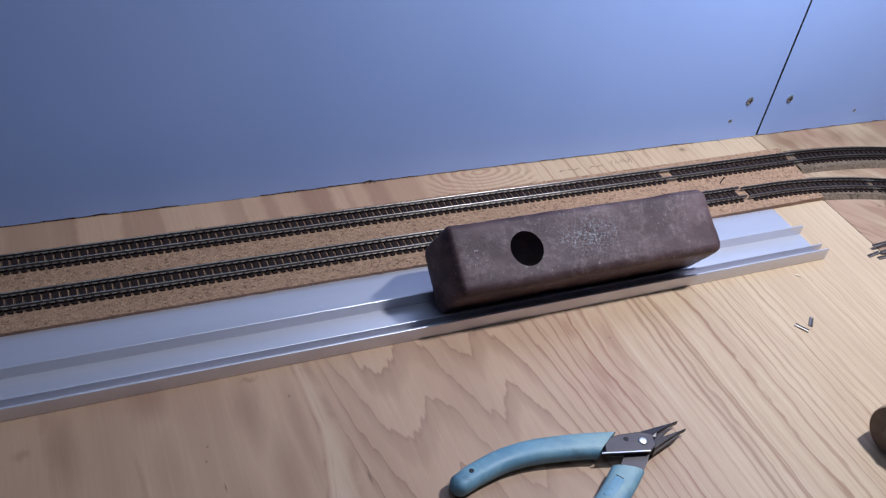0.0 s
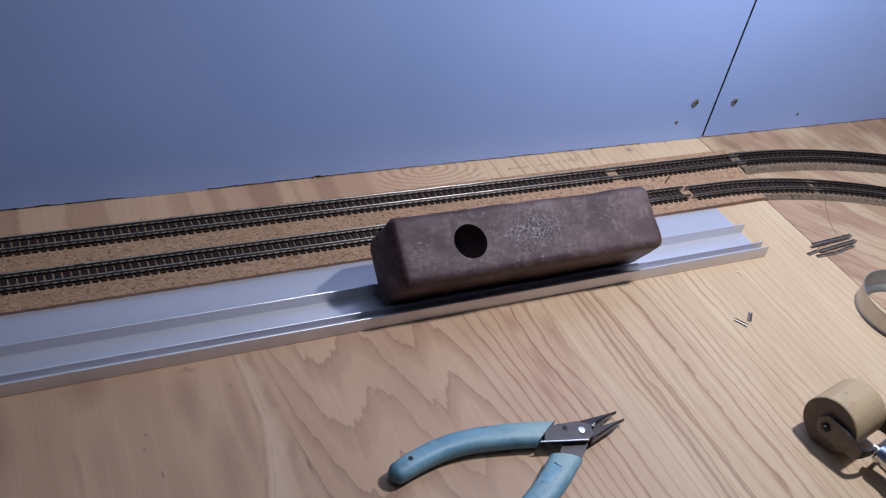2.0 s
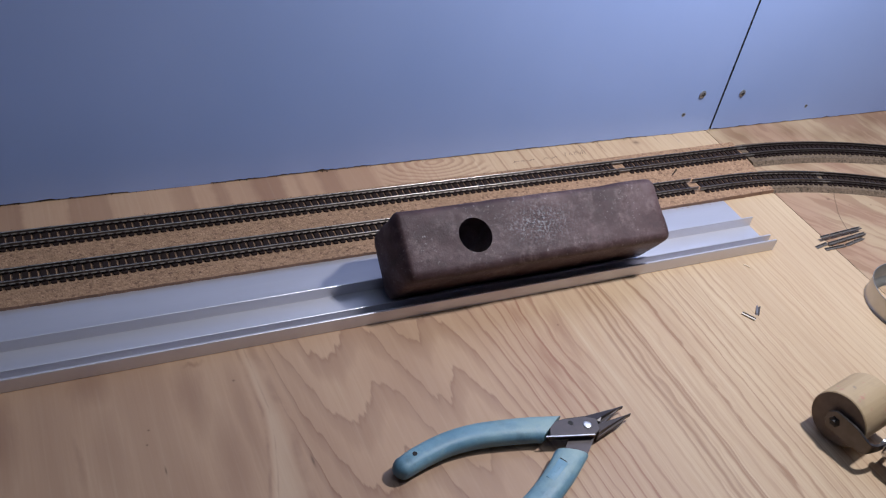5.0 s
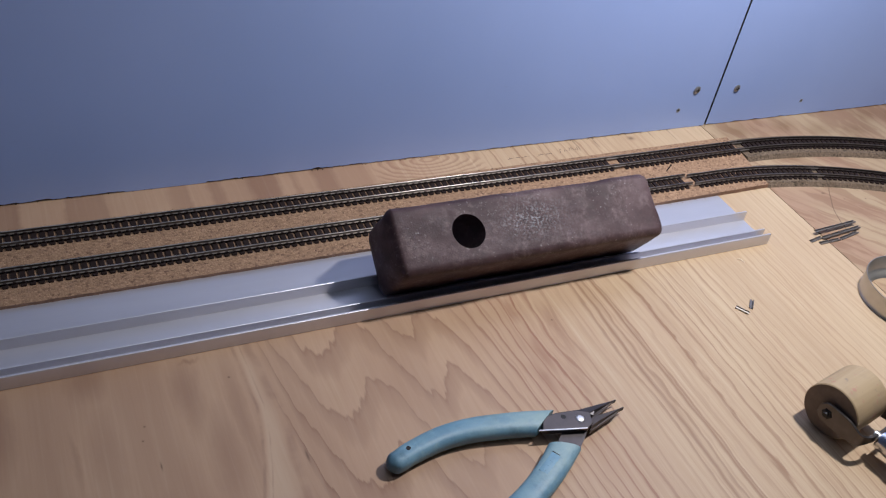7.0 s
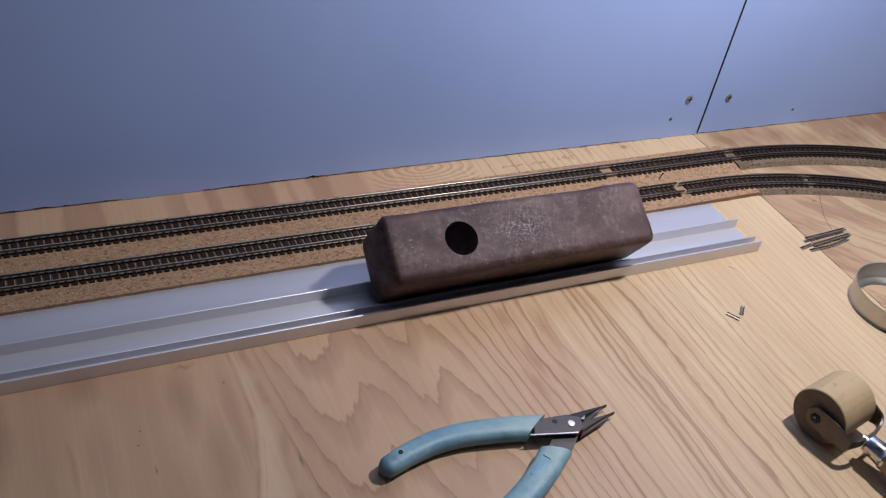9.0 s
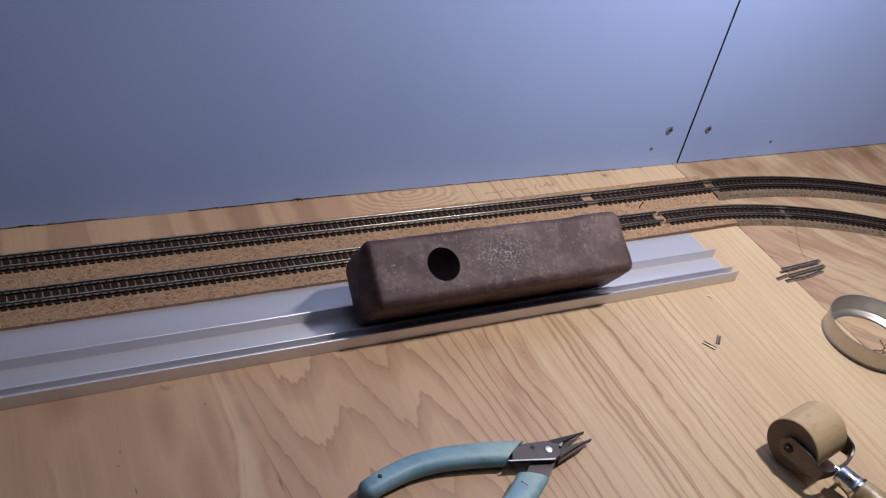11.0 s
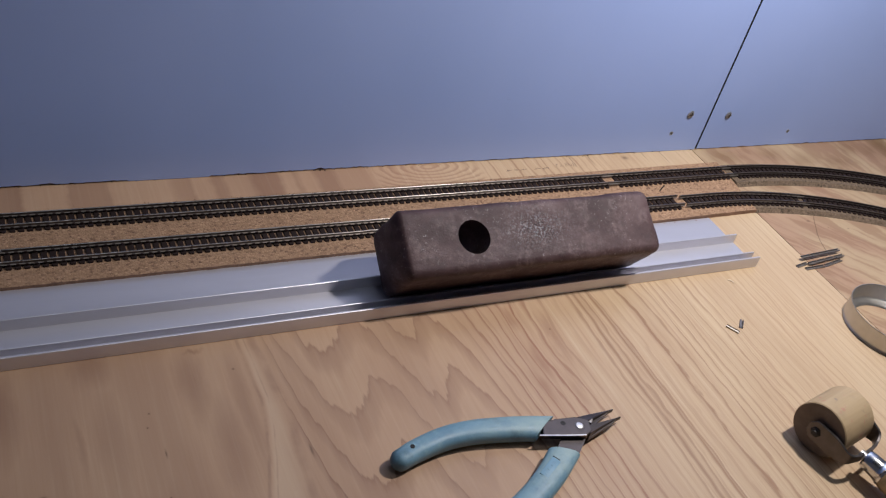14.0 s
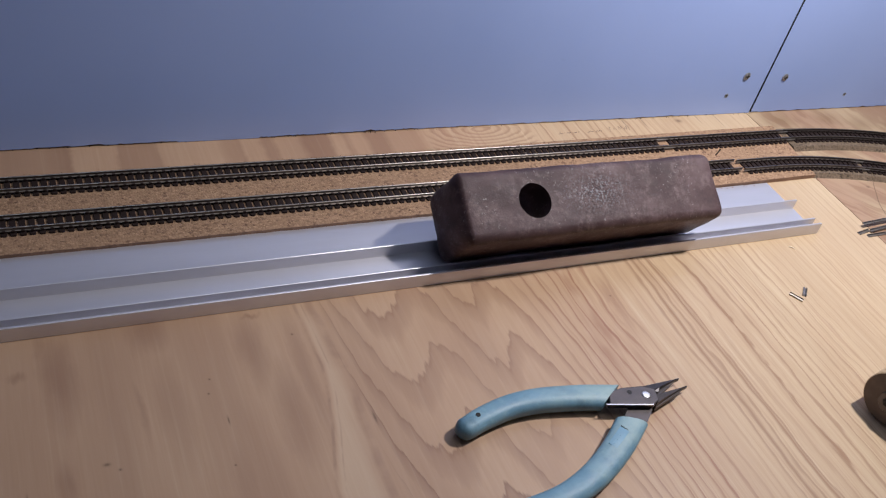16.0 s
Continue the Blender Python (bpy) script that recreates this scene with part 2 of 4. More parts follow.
    # short cracks beside the wall
    for xs, y0 in ((-104.5, -12.0), (-36.5, -14.0), (-121.0, -10.0), (-54.0, -8.0)):
        line = n.math("ABSOLUTE", n.add(X0, n.add(-xs, n.mul(wob, 0.3))))
        col = n.mix(n.mul(n.span(line, 0.5, 0.2), n.mul(n.span(Y, y0 - 4, y0 + 4), 0.65)), col, (0.10, 0.06, 0.035))
    col = veneer_marks(n, col, X0, Y, [(-73.0, -5.8, 2.6, 2.0), (-410.0, -160.5, 0.6, 0.6), (-230.6, -165.7, 0.5, 0.5), (-496.0, -218.5, 0.6, 0.6), (-500.5, -215.0, 1.3, 0.8), (-388.0, -216.5, 0.6, 3.4), (-453.0, -180.0, 0.5, 0.5), (-455.0, -188.0, 0.5, 0.5), (-452.5, -227.0, 0.5, 0.5), (-450.0, -204.0, 0.4, 2.0), (-530.0, -225.0, 0.4, 2.5)])
    # paler sapwood towards the joint
    col = n.mix(n.mul(n.span(X, -75, -25, 0.0, 1.0, True), 0.22), col, (0.58, 0.455, 0.31))
    # an old split: it leaves the channel, turns at a knee and follows the grain; the veneer behind it is darker
    path = n.curve(Y, (-245, -534.5), (-229, -537), (-215, -541), (-188, -542), (-178, -543), (-171, -546), (-167, -548), (-164, -557), (-159, -558), (-142, -558))
    u = n.add(n.math("SUBTRACT", X0, path), n.add(n.mul(wob, 0.9), n.mul(n.add(n.noise(n.scaled(p, (200, 160, 1)), 1.0, 2.0), -0.5), 2.4)))
    low = n.span(Y, -158, -164)
    seam = n.mul(n.span(n.math("ABSOLUTE", n.add(u, 0.6)), n.span(broken, 0.0, 1.0, 1.0, 2.4), 0.2, 0.0, 1.0, True), n.span(Y, -160, -170, 0.4, 0.85))
    col = n.mix(seam, col, (0.15, 0.075, 0.065))
    beside = n.mul(n.span(u, 0.0, -2.0), n.add(0.22, n.mul(n.span(u, -16.0, -1.0), 0.36)))
    col = n.mix(n.mul(beside, n.span(Y, -140, -160, 0.5, 1.0)), col, n.mix(n.mul(bell(n, U, Y, -552.0, 9.0, -171.0, 5.0), low), (0.29, 0.175, 0.13), (0.185, 0.095, 0.09)))
    height = n.add(n.mul(tone, -0.6), n.mul(fibre, 0.5))
    return n.done(col, n.span(fibre, 0.2, 0.8, 0.42, 0.58), 0.0, n.bump(height, 0.00018, 0.5), Specular_IOR_Level=0.35)


def plywood_right():
    """A browner sheet: pink-brown streaks that leave the wall straight and then lean towards the joint's far end."""
    n = Nodes("plywood_right_sheet")
    p = n.pos()
    x, y, z = n.split(p)
    X0, Y = n.mul(x, 1000.0), n.mul(y, 1000.0)
    away = n.mul(Y, -1.0)
    lean = n.add(n.mul(away, 0.12), n.mul(n.math("MAXIMUM", n.add(away, -55.0), 0.0), 0.6))
    slow = n.mul(n.add(n.noise(n.scaled(p, (9, 5, 1), (1.7, 4.0, 0)), 1.0, 2.0), -0.5), 14.0)
    wob = n.mul(n.add(n.noise(n.scaled(p, (70, 45, 1)), 1.0, 3.0), -0.5), 10.0)
    u = n.add(n.math("SUBTRACT", X0, lean), n.add(slow, wob))
    q = n.join(n.mul(u, 0.001), y, 0.0)
    broad = n.noise(n.scaled(q, (66, 19, 1), (0.93, 1.7, 0)), 1.0, 3.0, 0.5)
    tone = n.mul(n.span(broad, 0.5, 0.6, 0.0, 1.0, True), 0.62)
    blush = n.noise(n.scaled(q, (22, 8, 1), (4.3, 0.4, 0)), 1.0, 2.0, 0.4)
    streak = n.noise(n.scaled(q, (150, 26, 1), (2.2, 0.7, 0)), 1.0, 2.0, 0.5)
    tone = n.math("MAXIMUM", tone, n.mul(n.span(streak, 0.56, 0.66, 0.0, 1.0, True), 0.55))
    ring = n.math("FRACT", n.mul(u, 1 / 11.0))
    lines = n.ramp(ring, (0.0, 0.0), (0.5, 0.1), (0.8, 1.0), (0.92, 0.7), (1.0, 0.0))
    tone = n.math("MAXIMUM", tone, n.mul(lines, n.span(n.noise(n.scaled(q, (30, 12, 1), (8.0, 2.0, 0)), 1.0, 2.0), 0.42, 0.6, 0.0, 0.4)))
    fibre = n.noise(n.scaled(q, (700, 40, 1)), 1.0, 4.0, 0.6)
    light = n.mix(n.span(blush, 0.42, 0.62, 0.0, 1.0, True), (0.425, 0.31, 0.195), (0.37, 0.237, 0.155))
    col = n.mix(n.mul(tone, 0.95), light, (0.225, 0.122, 0.072))
    col = n.mix(n.mul(n.span(fibre, 0.35, 0.8), 0.2), col, (0.33, 0.225, 0.145))
    # a weathered brown patch at the wall; further bells darken more of the strip beside it
    rag = n.mul(n.add(n.noise(n.scaled(p, (60, 40, 1), (3.0, 1.0, 0)), 1.0, 4.0, 0.6), -0.5), 22.0)
    for sx, sy, sw, sh, amount in ((206.0, -10.0, 12.0, 20.0, 0.8), (210.0, -45.0, 8.0, 6.0, 0.7), (186.0, -16.0, 7.0, 8.0, 0.35), (24.0, -12.0, 16.0, 12.0, 0.5), (140.0, -30.0, 16.0, 9.0, 0.45), (62.0, -52.0, 14.0, 6.0, 0.45), (70.0, -14.0, 15.0, 10.0, 0.42), (104.0, -24.0, 13.0, 10.0, 0.4), (164.0, -10.0, 12.0, 12.0, 0.4)):
        col = n.mix(n.mul(bell(n, n.add(n.math("SUBTRACT", X0, n.mul(n.add(Y, 10.0), 0.35)), rag), Y, sx, sw, sy, sh), amount), col, (0.155, 0.082, 0.032))
    # a split that curves away from the sheet's edge
    line = n.math("ABSOLUTE", n.add(n.math("SUBTRACT", X0, n.curve(Y, (-149, 17), (-129, 23), (-120, 27), (-108, 34), (-92, 46))), n.mul(wob, 0.25)))
    split = n.mul(n.span(line, 0.7, 0.25), n.mul(n.span(Y, -150, -140), n.span(Y, -88, -96)))
    col = n.mix(n.mul(split, 0.7), col, (0.12, 0.07, 0.04))
    col = veneer_marks(n, col, X0, Y, [(35.0, -98.4, 1.5, 1.1), (65.0, -111.2, 0.7, 0.6), (47.0, -108.0, 0.5, 0.5)])
    height = n.add(n.mul(tone, -0.6), n.mul(fibre, 0.5))
    return n.done(col, n.span(fibre, 0.2, 0.8, 0.42, 0.58), 0.0, n.bump(height, 0.00018, 0.5), Specular_IOR_Level=0.35)


def blue_paint():
    n = Nodes("blue_wall_paint")
    p = n.pos()
    roll = n.noise(n.scaled(p, (1, 1, 1)), 320.0, 3.0)
    patch = n.noise(n.scaled(p, (1, 1, 0.7)), 9.0, 3.0)
    col = n.mix(n.span(patch, 0.3, 0.7), (0.312, 0.418, 0.755), (0.337, 0.443, 0.785))
    scuff = n.noise(n.scaled(p, (1, 1, 2.5), (4, 0, 1)), 46.0, 5.0, 0.7)
    col = n.mix(n.span(scuff, 0.66, 0.8, 0.0, 0.35), col, (0.25, 0.31, 0.55))
    return n.done(col, n.span(patch, 0.3, 0.7, 0.38, 0.46), 0.0, n.bump(roll, 0.00007, 0.4), Specular_IOR_Level=0.5)


def cork(name, a, b, c):
    n = Nodes(name)
    p = n.pos()
    size = 780.0
    grain = n.cells(p, size, "Color")
    gx = n.split(grain)[0]
    edge = n.cells(p, size)
    col = n.ramp(gx, (0.0, c), (0.16, b), (0.5, a), (0.85, tuple(v * 1.12 for v in a)), (1.0, tuple(v * 1.35 for v in a)))
    col = n.mix(n.span(edge, 0.35, 0.7, 0.0, 0.4), col, b)
    big = n.noise(p, 38.0, 3.0)
    col = n.mix(n.span(big, 0.35, 0.7, 0.0, 0.4), col, b)
    fleck = n.cells(p, 330.0)
    col = n.mix(n.span(fleck, 0.13, 0.06, 0.0, 0.6), col, c)
    pale = n.cells(n.scaled(p, (1, 1, 1), (0.3, 0.7, 0.1)), 380.0)
    col = n.mix(n.span(pale, 0.17, 0.08, 0.0, 0.7), col, tuple(min(0.8, v * 1.7) for v in a))
    return n.done(col, 0.85, 0.0, n.bump(n.add(gx, n.mul(edge, -0.8)), 0.0005, 0.8), Specular_IOR_Level=0.2)


def plain(name, colour, rough, metal=0.0, vary=0.15, scale=300.0, bump=0.0001, **more):
    n = Nodes(name)
    p = n.local()
    f = n.noise(p, scale, 4.0, 0.6)
    g = n.noise(p, scale * 0.12, 3.0, 0.6)
    k = n.add(n.mul(f, 0.5), n.mul(g, 0.5))
    col = n.mix(n.span(k, 0.35, 0.65), tuple(v * (1 - vary) for v in colour), tuple(min(1, v * (1 + vary)) for v in colour))
    return n.done(col, n.span(k, 0.3, 0.7, max(0.02, rough - 0.07), rough + 0.07), metal, n.bump(f, bump, 0.6), **more)


def rusted_steel():
    n = Nodes("rusted_forged_steel")
    p = n.local()
    big = n.noise(n.scaled(p, (1, 1.6, 1.6)), 26.0, 5.0, 0.62)
    fine = n.noise(p, 240.0, 5.0, 0.7)
    grit = n.noise(p, 900.0, 3.0, 0.7)
    col = n.ramp(big, (0.3, (0.032, 0.014, 0.016)), (0.45, (0.057, 0.029, 0.031)), (0.57, (0.082, 0.046, 0.048)), (0.7, (0.125, 0.082, 0.084)))
    col = n.mix(n.span(n.noise(p, 120.0, 5.0, 0.68), 0.5, 0.66, 0.0, 0.6), col, (0.035, 0.018, 0.019))
    # knocked and scuffed places
    scuff = n.mul(n.span(n.noise(n.scaled(p, (1, 1, 1), (5, 2, 1)), 70.0, 4.0, 0.7), 0.48, 0.62), n.span(n.noise(p, 330.0, 3.0, 0.7), 0.4, 0.6))
    col = n.mix(n.mul(scuff, 0.6), col, (0.165, 0.115, 0.113))
    # rubbed bright patch on the upper face, and pale dust specks
    x, y, z = n.split(p)
    u = n.mul(n.add(x, -0.001), 1 / 0.018)
    v = n.mul(n.add(y, -0.0015), 1 / 0.009)
    spot = n.math("POWER", 2.718, n.mul(n.add(n.mul(u, u), n.mul(v, v)), -1.0))
    worn = n.mul(spot, n.span(n.noise(p, 820.0, 2.0, 0.6), 0.5, 0.62))
    col = n.mix(n.mul(worn, 0.5), col, (0.25, 0.255, 0.28))
    dust = n.mul(n.span(n.noise(p, 560.0, 3.0, 0.7), 0.62, 0.69), n.span(n.noise(p, 75.0, 3.0), 0.42, 0.6))
    col = n.mix(n.mul(dust, 0.58), col, (0.38, 0.345, 0.34))
    pits = n.mul(spot, n.span(n.noise(p, 950.0, 1.0, 0.5), 0.56, 0.66))
    col = n.mix(n.mul(pits, 0.75), col, (0.02, 0.016, 0.018))
    h = n.add(n.add(n.mul(fine, 0.45), n.mul(pits, -0.7)), n.add(n.mul(big, 1.2), n.mul(grit, 0.45)))
    return n.done(col, n.span(n.add(fine, worn), 0.3, 0.9, 0.66, 0.5), 0.1, n.bump(h, 0.0004, 0.75), Specular_IOR_Level=0.38)


def vinyl_grip():
    """Teal dipped vinyl, handled for years: grime in blotches, paler where it is rubbed."""
    n = Nodes("teal_vinyl_grip")
    p = n.local()
    blot = n.noise(p, 55.0, 5.0, 0.65)
    fine = n.noise(p, 420.0, 4.0, 0.6)
    col = n.mix(n.span(blot, 0.35, 0.65), (0.13, 0.253, 0.343), (0.195, 0.338, 0.422))
    col = n.mix(n.mul(n.span(n.noise(p, 90.0, 4.0, 0.7), 0.55, 0.75), 0.5), col, (0.06, 0.115, 0.14))
    col = n.mix(n.mul(n.span(n.noise(p, 130.0, 4.0, 0.7), 0.58, 0.72), 0.35), col, (0.34, 0.47, 0.47))
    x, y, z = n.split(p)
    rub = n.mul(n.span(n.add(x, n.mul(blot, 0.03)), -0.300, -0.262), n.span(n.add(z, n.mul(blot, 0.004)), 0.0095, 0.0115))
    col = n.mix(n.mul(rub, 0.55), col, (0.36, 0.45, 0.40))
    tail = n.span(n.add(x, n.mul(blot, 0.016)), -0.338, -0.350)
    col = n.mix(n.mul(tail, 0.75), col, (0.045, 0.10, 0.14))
    return n.done(col, n.span(blot, 0.3, 0.7, 0.42, 0.58), 0.0, n.bump(n.add(fine, blot), 0.0003, 0.6))


def roller_wood():
    """Boxwood rubbed smooth, with grain along the axle and a few pink and grey stains."""
    n = Nodes("boxwood_roller")
    p = n.local()
    grain = n.noise(n.scaled(p, (20, 300, 300)), 1.0, 4.0, 0.6)
    blot = n.noise(p, 90.0, 4.0, 0.6)
    col = n.mix(n.span(grain, 0.3, 0.7), (0.37, 0.265, 0.15), (0.44, 0.325, 0.195))
    col = n.mix(n.mul(n.span(blot, 0.52, 0.7), 0.5), col, (0.30, 0.215, 0.145))
    col = n.mix(n.mul(n.span(n.noise(p, 210.0, 2.0, 0.5), 0.63, 0.7), 0.6), col, (0.42, 0.17, 0.14))
    col = n.mix(n.mul(n.span(n.noise(n.scaled(p, (1, 1, 1), (3, 1, 2)), 170.0, 4.0, 0.7), 0.62, 0.72), 0.6), col, (0.17, 0.14, 0.13))
    return n.done(col, 0.55, 0.0, n.bump(grain, 0.0001, 0.5), Specular_IOR_Level=0.35)


def aluminium():
    n = Nodes("mill_aluminium")
    p = n.local()
    lines = n.noise(n.scaled(p, (4, 1400, 1400)), 1.0, 3.0, 0.6)
    smear = n.noise(n.scaled(p, (6, 40, 40)), 1.0, 4.0)
    col = n.mix(n.span(smear, 0.3, 0.7), (0.615, 0.6, 0.645), (0.7, 0.683, 0.73))
    return n.done(col, n.span(lines, 0.3, 0.7, 0.32, 0.44), 0.62, n.bump(lines, 0.00004, 0.3), Anisotropic=0.3, Tangent=n.join(1.0, 0.0, 0.0))


PLY_LEFT = plywood_left()
PLY_RIGHT = plywood_right()
BLUE = blue_paint()
DARK_BOARD = plain("dark_backing", (0.03, 0.028, 0.03), 0.9)
CORK = cork("tan_cork", (0.352, 0.222, 0.138), (0.278, 0.17, 0.105), (0.125, 0.066, 0.045))
CORK_GREY = cork("aged_cork", (0.172, 0.125, 0.089), (0.125, 0.09, 0.062), (0.05, 0.038, 0.028))
# darker cork for the side faces: the shade along the edge is in this colour
CORK_EDGE = plain("shaded_cork_edge", (0.225, 0.13, 0.086), 0.85, vary=0.3, scale=700.0, bump=0.0004)
TIE = plain("tie_plastic", (0.0205, 0.0125, 0.0115), 0.7, vary=0.25, scale=900.0, Specular_IOR_Level=0.18)
RAIL = plain("nickel_silver_rail", (0.36, 0.322, 0.29), 0.3, 1.0, vary=0.05, scale=400.0, bump=0.0)
RAIL_WEB = plain("tarnished_rail_side", (0.2, 0.17, 0.15), 0.42, 0.85, vary=0.15, scale=400.0, bump=0.0)
# darker rail colours, used on the two curved lengths
RAIL_DULL = plain("dark_rail", (0.13, 0.108, 0.095), 0.4, 0.7, vary=0.15, scale=400.0, bump=0.0)
RAIL_WEB_DULL = plain("dark_rail_side", (0.05, 0.04, 0.036), 0.5, 0.5, vary=0.15, scale=400.0, bump=0.0)
RAIL_SIDE = plain("joiner_metal", (0.24, 0.215, 0.195), 0.52, 1.0, vary=0.2)
ALU = aluminium()
RUST = rusted_steel()
GRIP = vinyl_grip()
GRIP_PANEL = plain("pale_teal_vinyl", (0.175, 0.32, 0.425), 0.5, vary=0.12, scale=220.0)
TOOL = plain("dark_tool_steel", (0.072, 0.061, 0.061), 0.44, 0.75, vary=0.15, scale=260.0)
FORK = plain("dull_fork_steel", (0.12, 0.105, 0.1), 0.36, 0.85, vary=0.2, scale=200.0)
BRIGHT = plain("bright_steel", (0.5, 0.49, 0.49), 0.42, 0.9, vary=0.15)
CHROME = plain("chrome_ferrule", (0.66, 0.65, 0.64), 0.2, 1.0, vary=0.04)
TIN = plain("tin_plate", (0.5, 0.475, 0.44), 0.34, 0.85, vary=0.1, scale=120.0)
ROLLER = roller_wood()
ROLLER_END = plain("roller_end_grain", (0.15, 0.11, 0.086), 0.65, vary=0.25, scale=260.0)
HANDLE = plain("varnished_handle", (0.31, 0.225, 0.115), 0.36, vary=0.4, scale=190.0, bump=0.0005, Coat_Weight=0.35)
BLACK = plain("blackened_steel", (0.02, 0.018, 0.018), 0.55, 0.3)
PIN = plain("black_pin", (0.012, 0.011, 0.011), 0.7, vary=0.2, Specular_IOR_Level=0.15)
ZINC = plain("zinc_screw", (0.4, 0.4, 0.42), 0.34, 0.8, vary=0.2)
CHIP = plain("pale_wood_splinter", (0.80, 0.68, 0.50), 0.7, vary=0.15)
TORN = plain("torn_paint", (0.24, 0.23, 0.25), 0.8, vary=0.3, scale=900.0)
INK = plain("faded_pencil", (0.2, 0.135, 0.095), 0.8, vary=0.2)
PLASTER = plain("room_plaster", (0.55, 0.56, 0.60), 0.9, vary=0.05, scale=8.0)
CONCRETE = plain("room_floor", (0.28, 0.27, 0.26), 0.85, vary=0.15, scale=12.0)


# ---- mesh helpers ----
def obj(name, bm, material, parent=None, smooth=False, angle=40):
    """Links a bmesh, given in millimetres, as one mesh object in metres."""
    bmesh.ops.scale(bm, vec=(MM, MM, MM), verts=bm.verts)
    bmesh.ops.recalc_face_normals(bm, faces=bm.faces)
    me = bpy.data.meshes.new(name)
    bm.to_mesh(me)
    bm.free()
    for m in (material if isinstance(material, (list, tuple)) else [material]):
        me.materials.append(m)
    if smooth:
        me.shade_smooth()
        me.set_sharp_from_angle(angle=radians(angle))
    ob = new(name, me)
    ob.parent = parent
    return ob


def part(name, bm, material, parent, label="", smooth=False, angle=40):
    ob = obj(name, bm, material, parent, smooth, angle)
    return tagged(ob, label) if label else ob


def thing(name, label, category, m=None, group="", kind=""):
    ob = new(name)
    ob.empty_display_size = 0.01
    if m is not None:
        ob.matrix_basis = m
    return tagged(ob, label, category, group, kind)


def at(x, y, z=0.0, rx=0, ry=0, rz=0):
    return pose(x * MM, y * MM, z * MM, rx, ry, rz)


def box(bm, x0, x1, y0, y1, z0, z1, bevel=0.0, segments=1):
    made = bmesh.ops.create_cube(bm, size=1.0)["verts"]
    for v in made:
        v.co = Vector(((x0 + x1) / 2 + v.co.x * (x1 - x0), (y0 + y1) / 2 + v.co.y * (y1 - y0), (z0 + z1) / 2 + v.co.z * (z1 - z0)))
    if bevel:
        edges = {e for v in made for e in v.link_edges}
        bmesh.ops.bevel(bm, geom=list(edges), offset=bevel, segments=segments, affect="EDGES", profile=0.5)
    return bm


def prism(bm, outline, z0, z1):
    """A plate of the outline [(x, y)...] between two heights."""
    low = [bm.verts.new((x, y, z0)) for x, y in outline]
    high = [bm.verts.new((x, y, z1)) for x, y in outline]
    bm.faces.new(low[::-1]), bm.faces.new(high)
    for i in range(len(outline)):
        j = (i + 1) % len(outline)
        bm.faces.new((low[i], low[j], high[j], high[i]))
    return bm


def extrude_x(bm, profile, x0, x1, steps=1):
    """A closed profile [(y, z)...] drawn out along x."""
    rings = [[bm.verts.new((x0 + (x1 - x0) * k / steps, y, z)) for y, z in profile] for k in range(steps + 1)]
    return skin(bm, rings)


def skin(bm, rings, caps=True):
    count = len(rings[0])
    for a, b in zip(rings, rings[1:]):
        for i in range(count):
            j = (i + 1) % count
            bm.faces.new((a[i], a[j], b[j], b[i]))
    if caps:
        bm.faces.new(rings[0][::-1]), bm.faces.new(rings[-1])
    return bm


def smooth_path(points, steps=6):
    """A Catmull-Rom line through the points."""
    pts = [Vector(p) for p in points]
    pts = [pts[0] * 2 - pts[1]] + pts + [pts[-1] * 2 - pts[-2]]
    out = []
    for a, b, c, d in zip(pts, pts[1:], pts[2:], pts[3:]):
        for k in range(steps):
            t = k / steps
            out.append(0.5 * (2 * b + (c - a) * t + (2 * a - 5 * b + 4 * c - d) * t * t + (3 * b - a - 3 * c + d) * t ** 3))
    return out + [pts[-2]]


def sweep(bm, line, section, up=Vector((0, 0, 1))):
    """Carries a section along a line; section(k) with k from 0 to 1 gives [(side, up)...]."""
    rings = []
    for i, p in enumerate(line):
        d = (line[min(i + 1, len(line) - 1)] - line[max(i - 1, 0)]).normalized()
        side = d.cross(up).normalized()
        over = side.cross(d)
        rings.append([bm.verts.new(p + side * s + over * h) for s, h in section(i / (len(line) - 1))])
    return skin(bm, rings)


def oval(w, h, count=16, power=2.0):
    out = []
    for i in range(count):
        a = 2 * math.pi * i / count
        c, s = math.cos(a), math.sin(a)
        out.append((w * math.copysign(abs(c) ** (2 / power), c), h * math.copysign(abs(s) ** (2 / power), s)))
    return out


def lathe(bm, profile, count=32, axis="z"):
    """Turns the open profile [(radius, height)...] about the axis; closes its ends when the radius is 0."""
    rings = []
    for r, h in profile:
        ring = []
        for i in range(count):
            a = 2 * math.pi * i / count
            u, v = r * math.cos(a), r * math.sin(a)
            ring.append(bm.verts.new({"z": (u, v, h), "x": (h, u, v), "y": (u, h, v)}[axis]))
        rings.append(ring)
    skin(bm, rings, caps=False)
    bmesh.ops.remove_doubles(bm, verts=bm.verts, dist=1e-5)
    return bm


# ---- the large structure ----
def plywood_sheet(name, x0, x1, material, label):
    bm = box(bmesh.new(), x0, x1, -720.0, 9.0, -12.0, 0.0, 0.25, 1)
    return tagged(obj(name, bm, material), label, "tabletop", kind="structure")


plywood_sheet("tabletop_1", -1300.0, -3.7, PLY_LEFT, "pale softwood plywood bench sheet with cathedral grain")
plywood_sheet("tabletop_2", -3.2, 1100.0, PLY_RIGHT, "browner softwood plywood bench sheet butted to its neighbour")


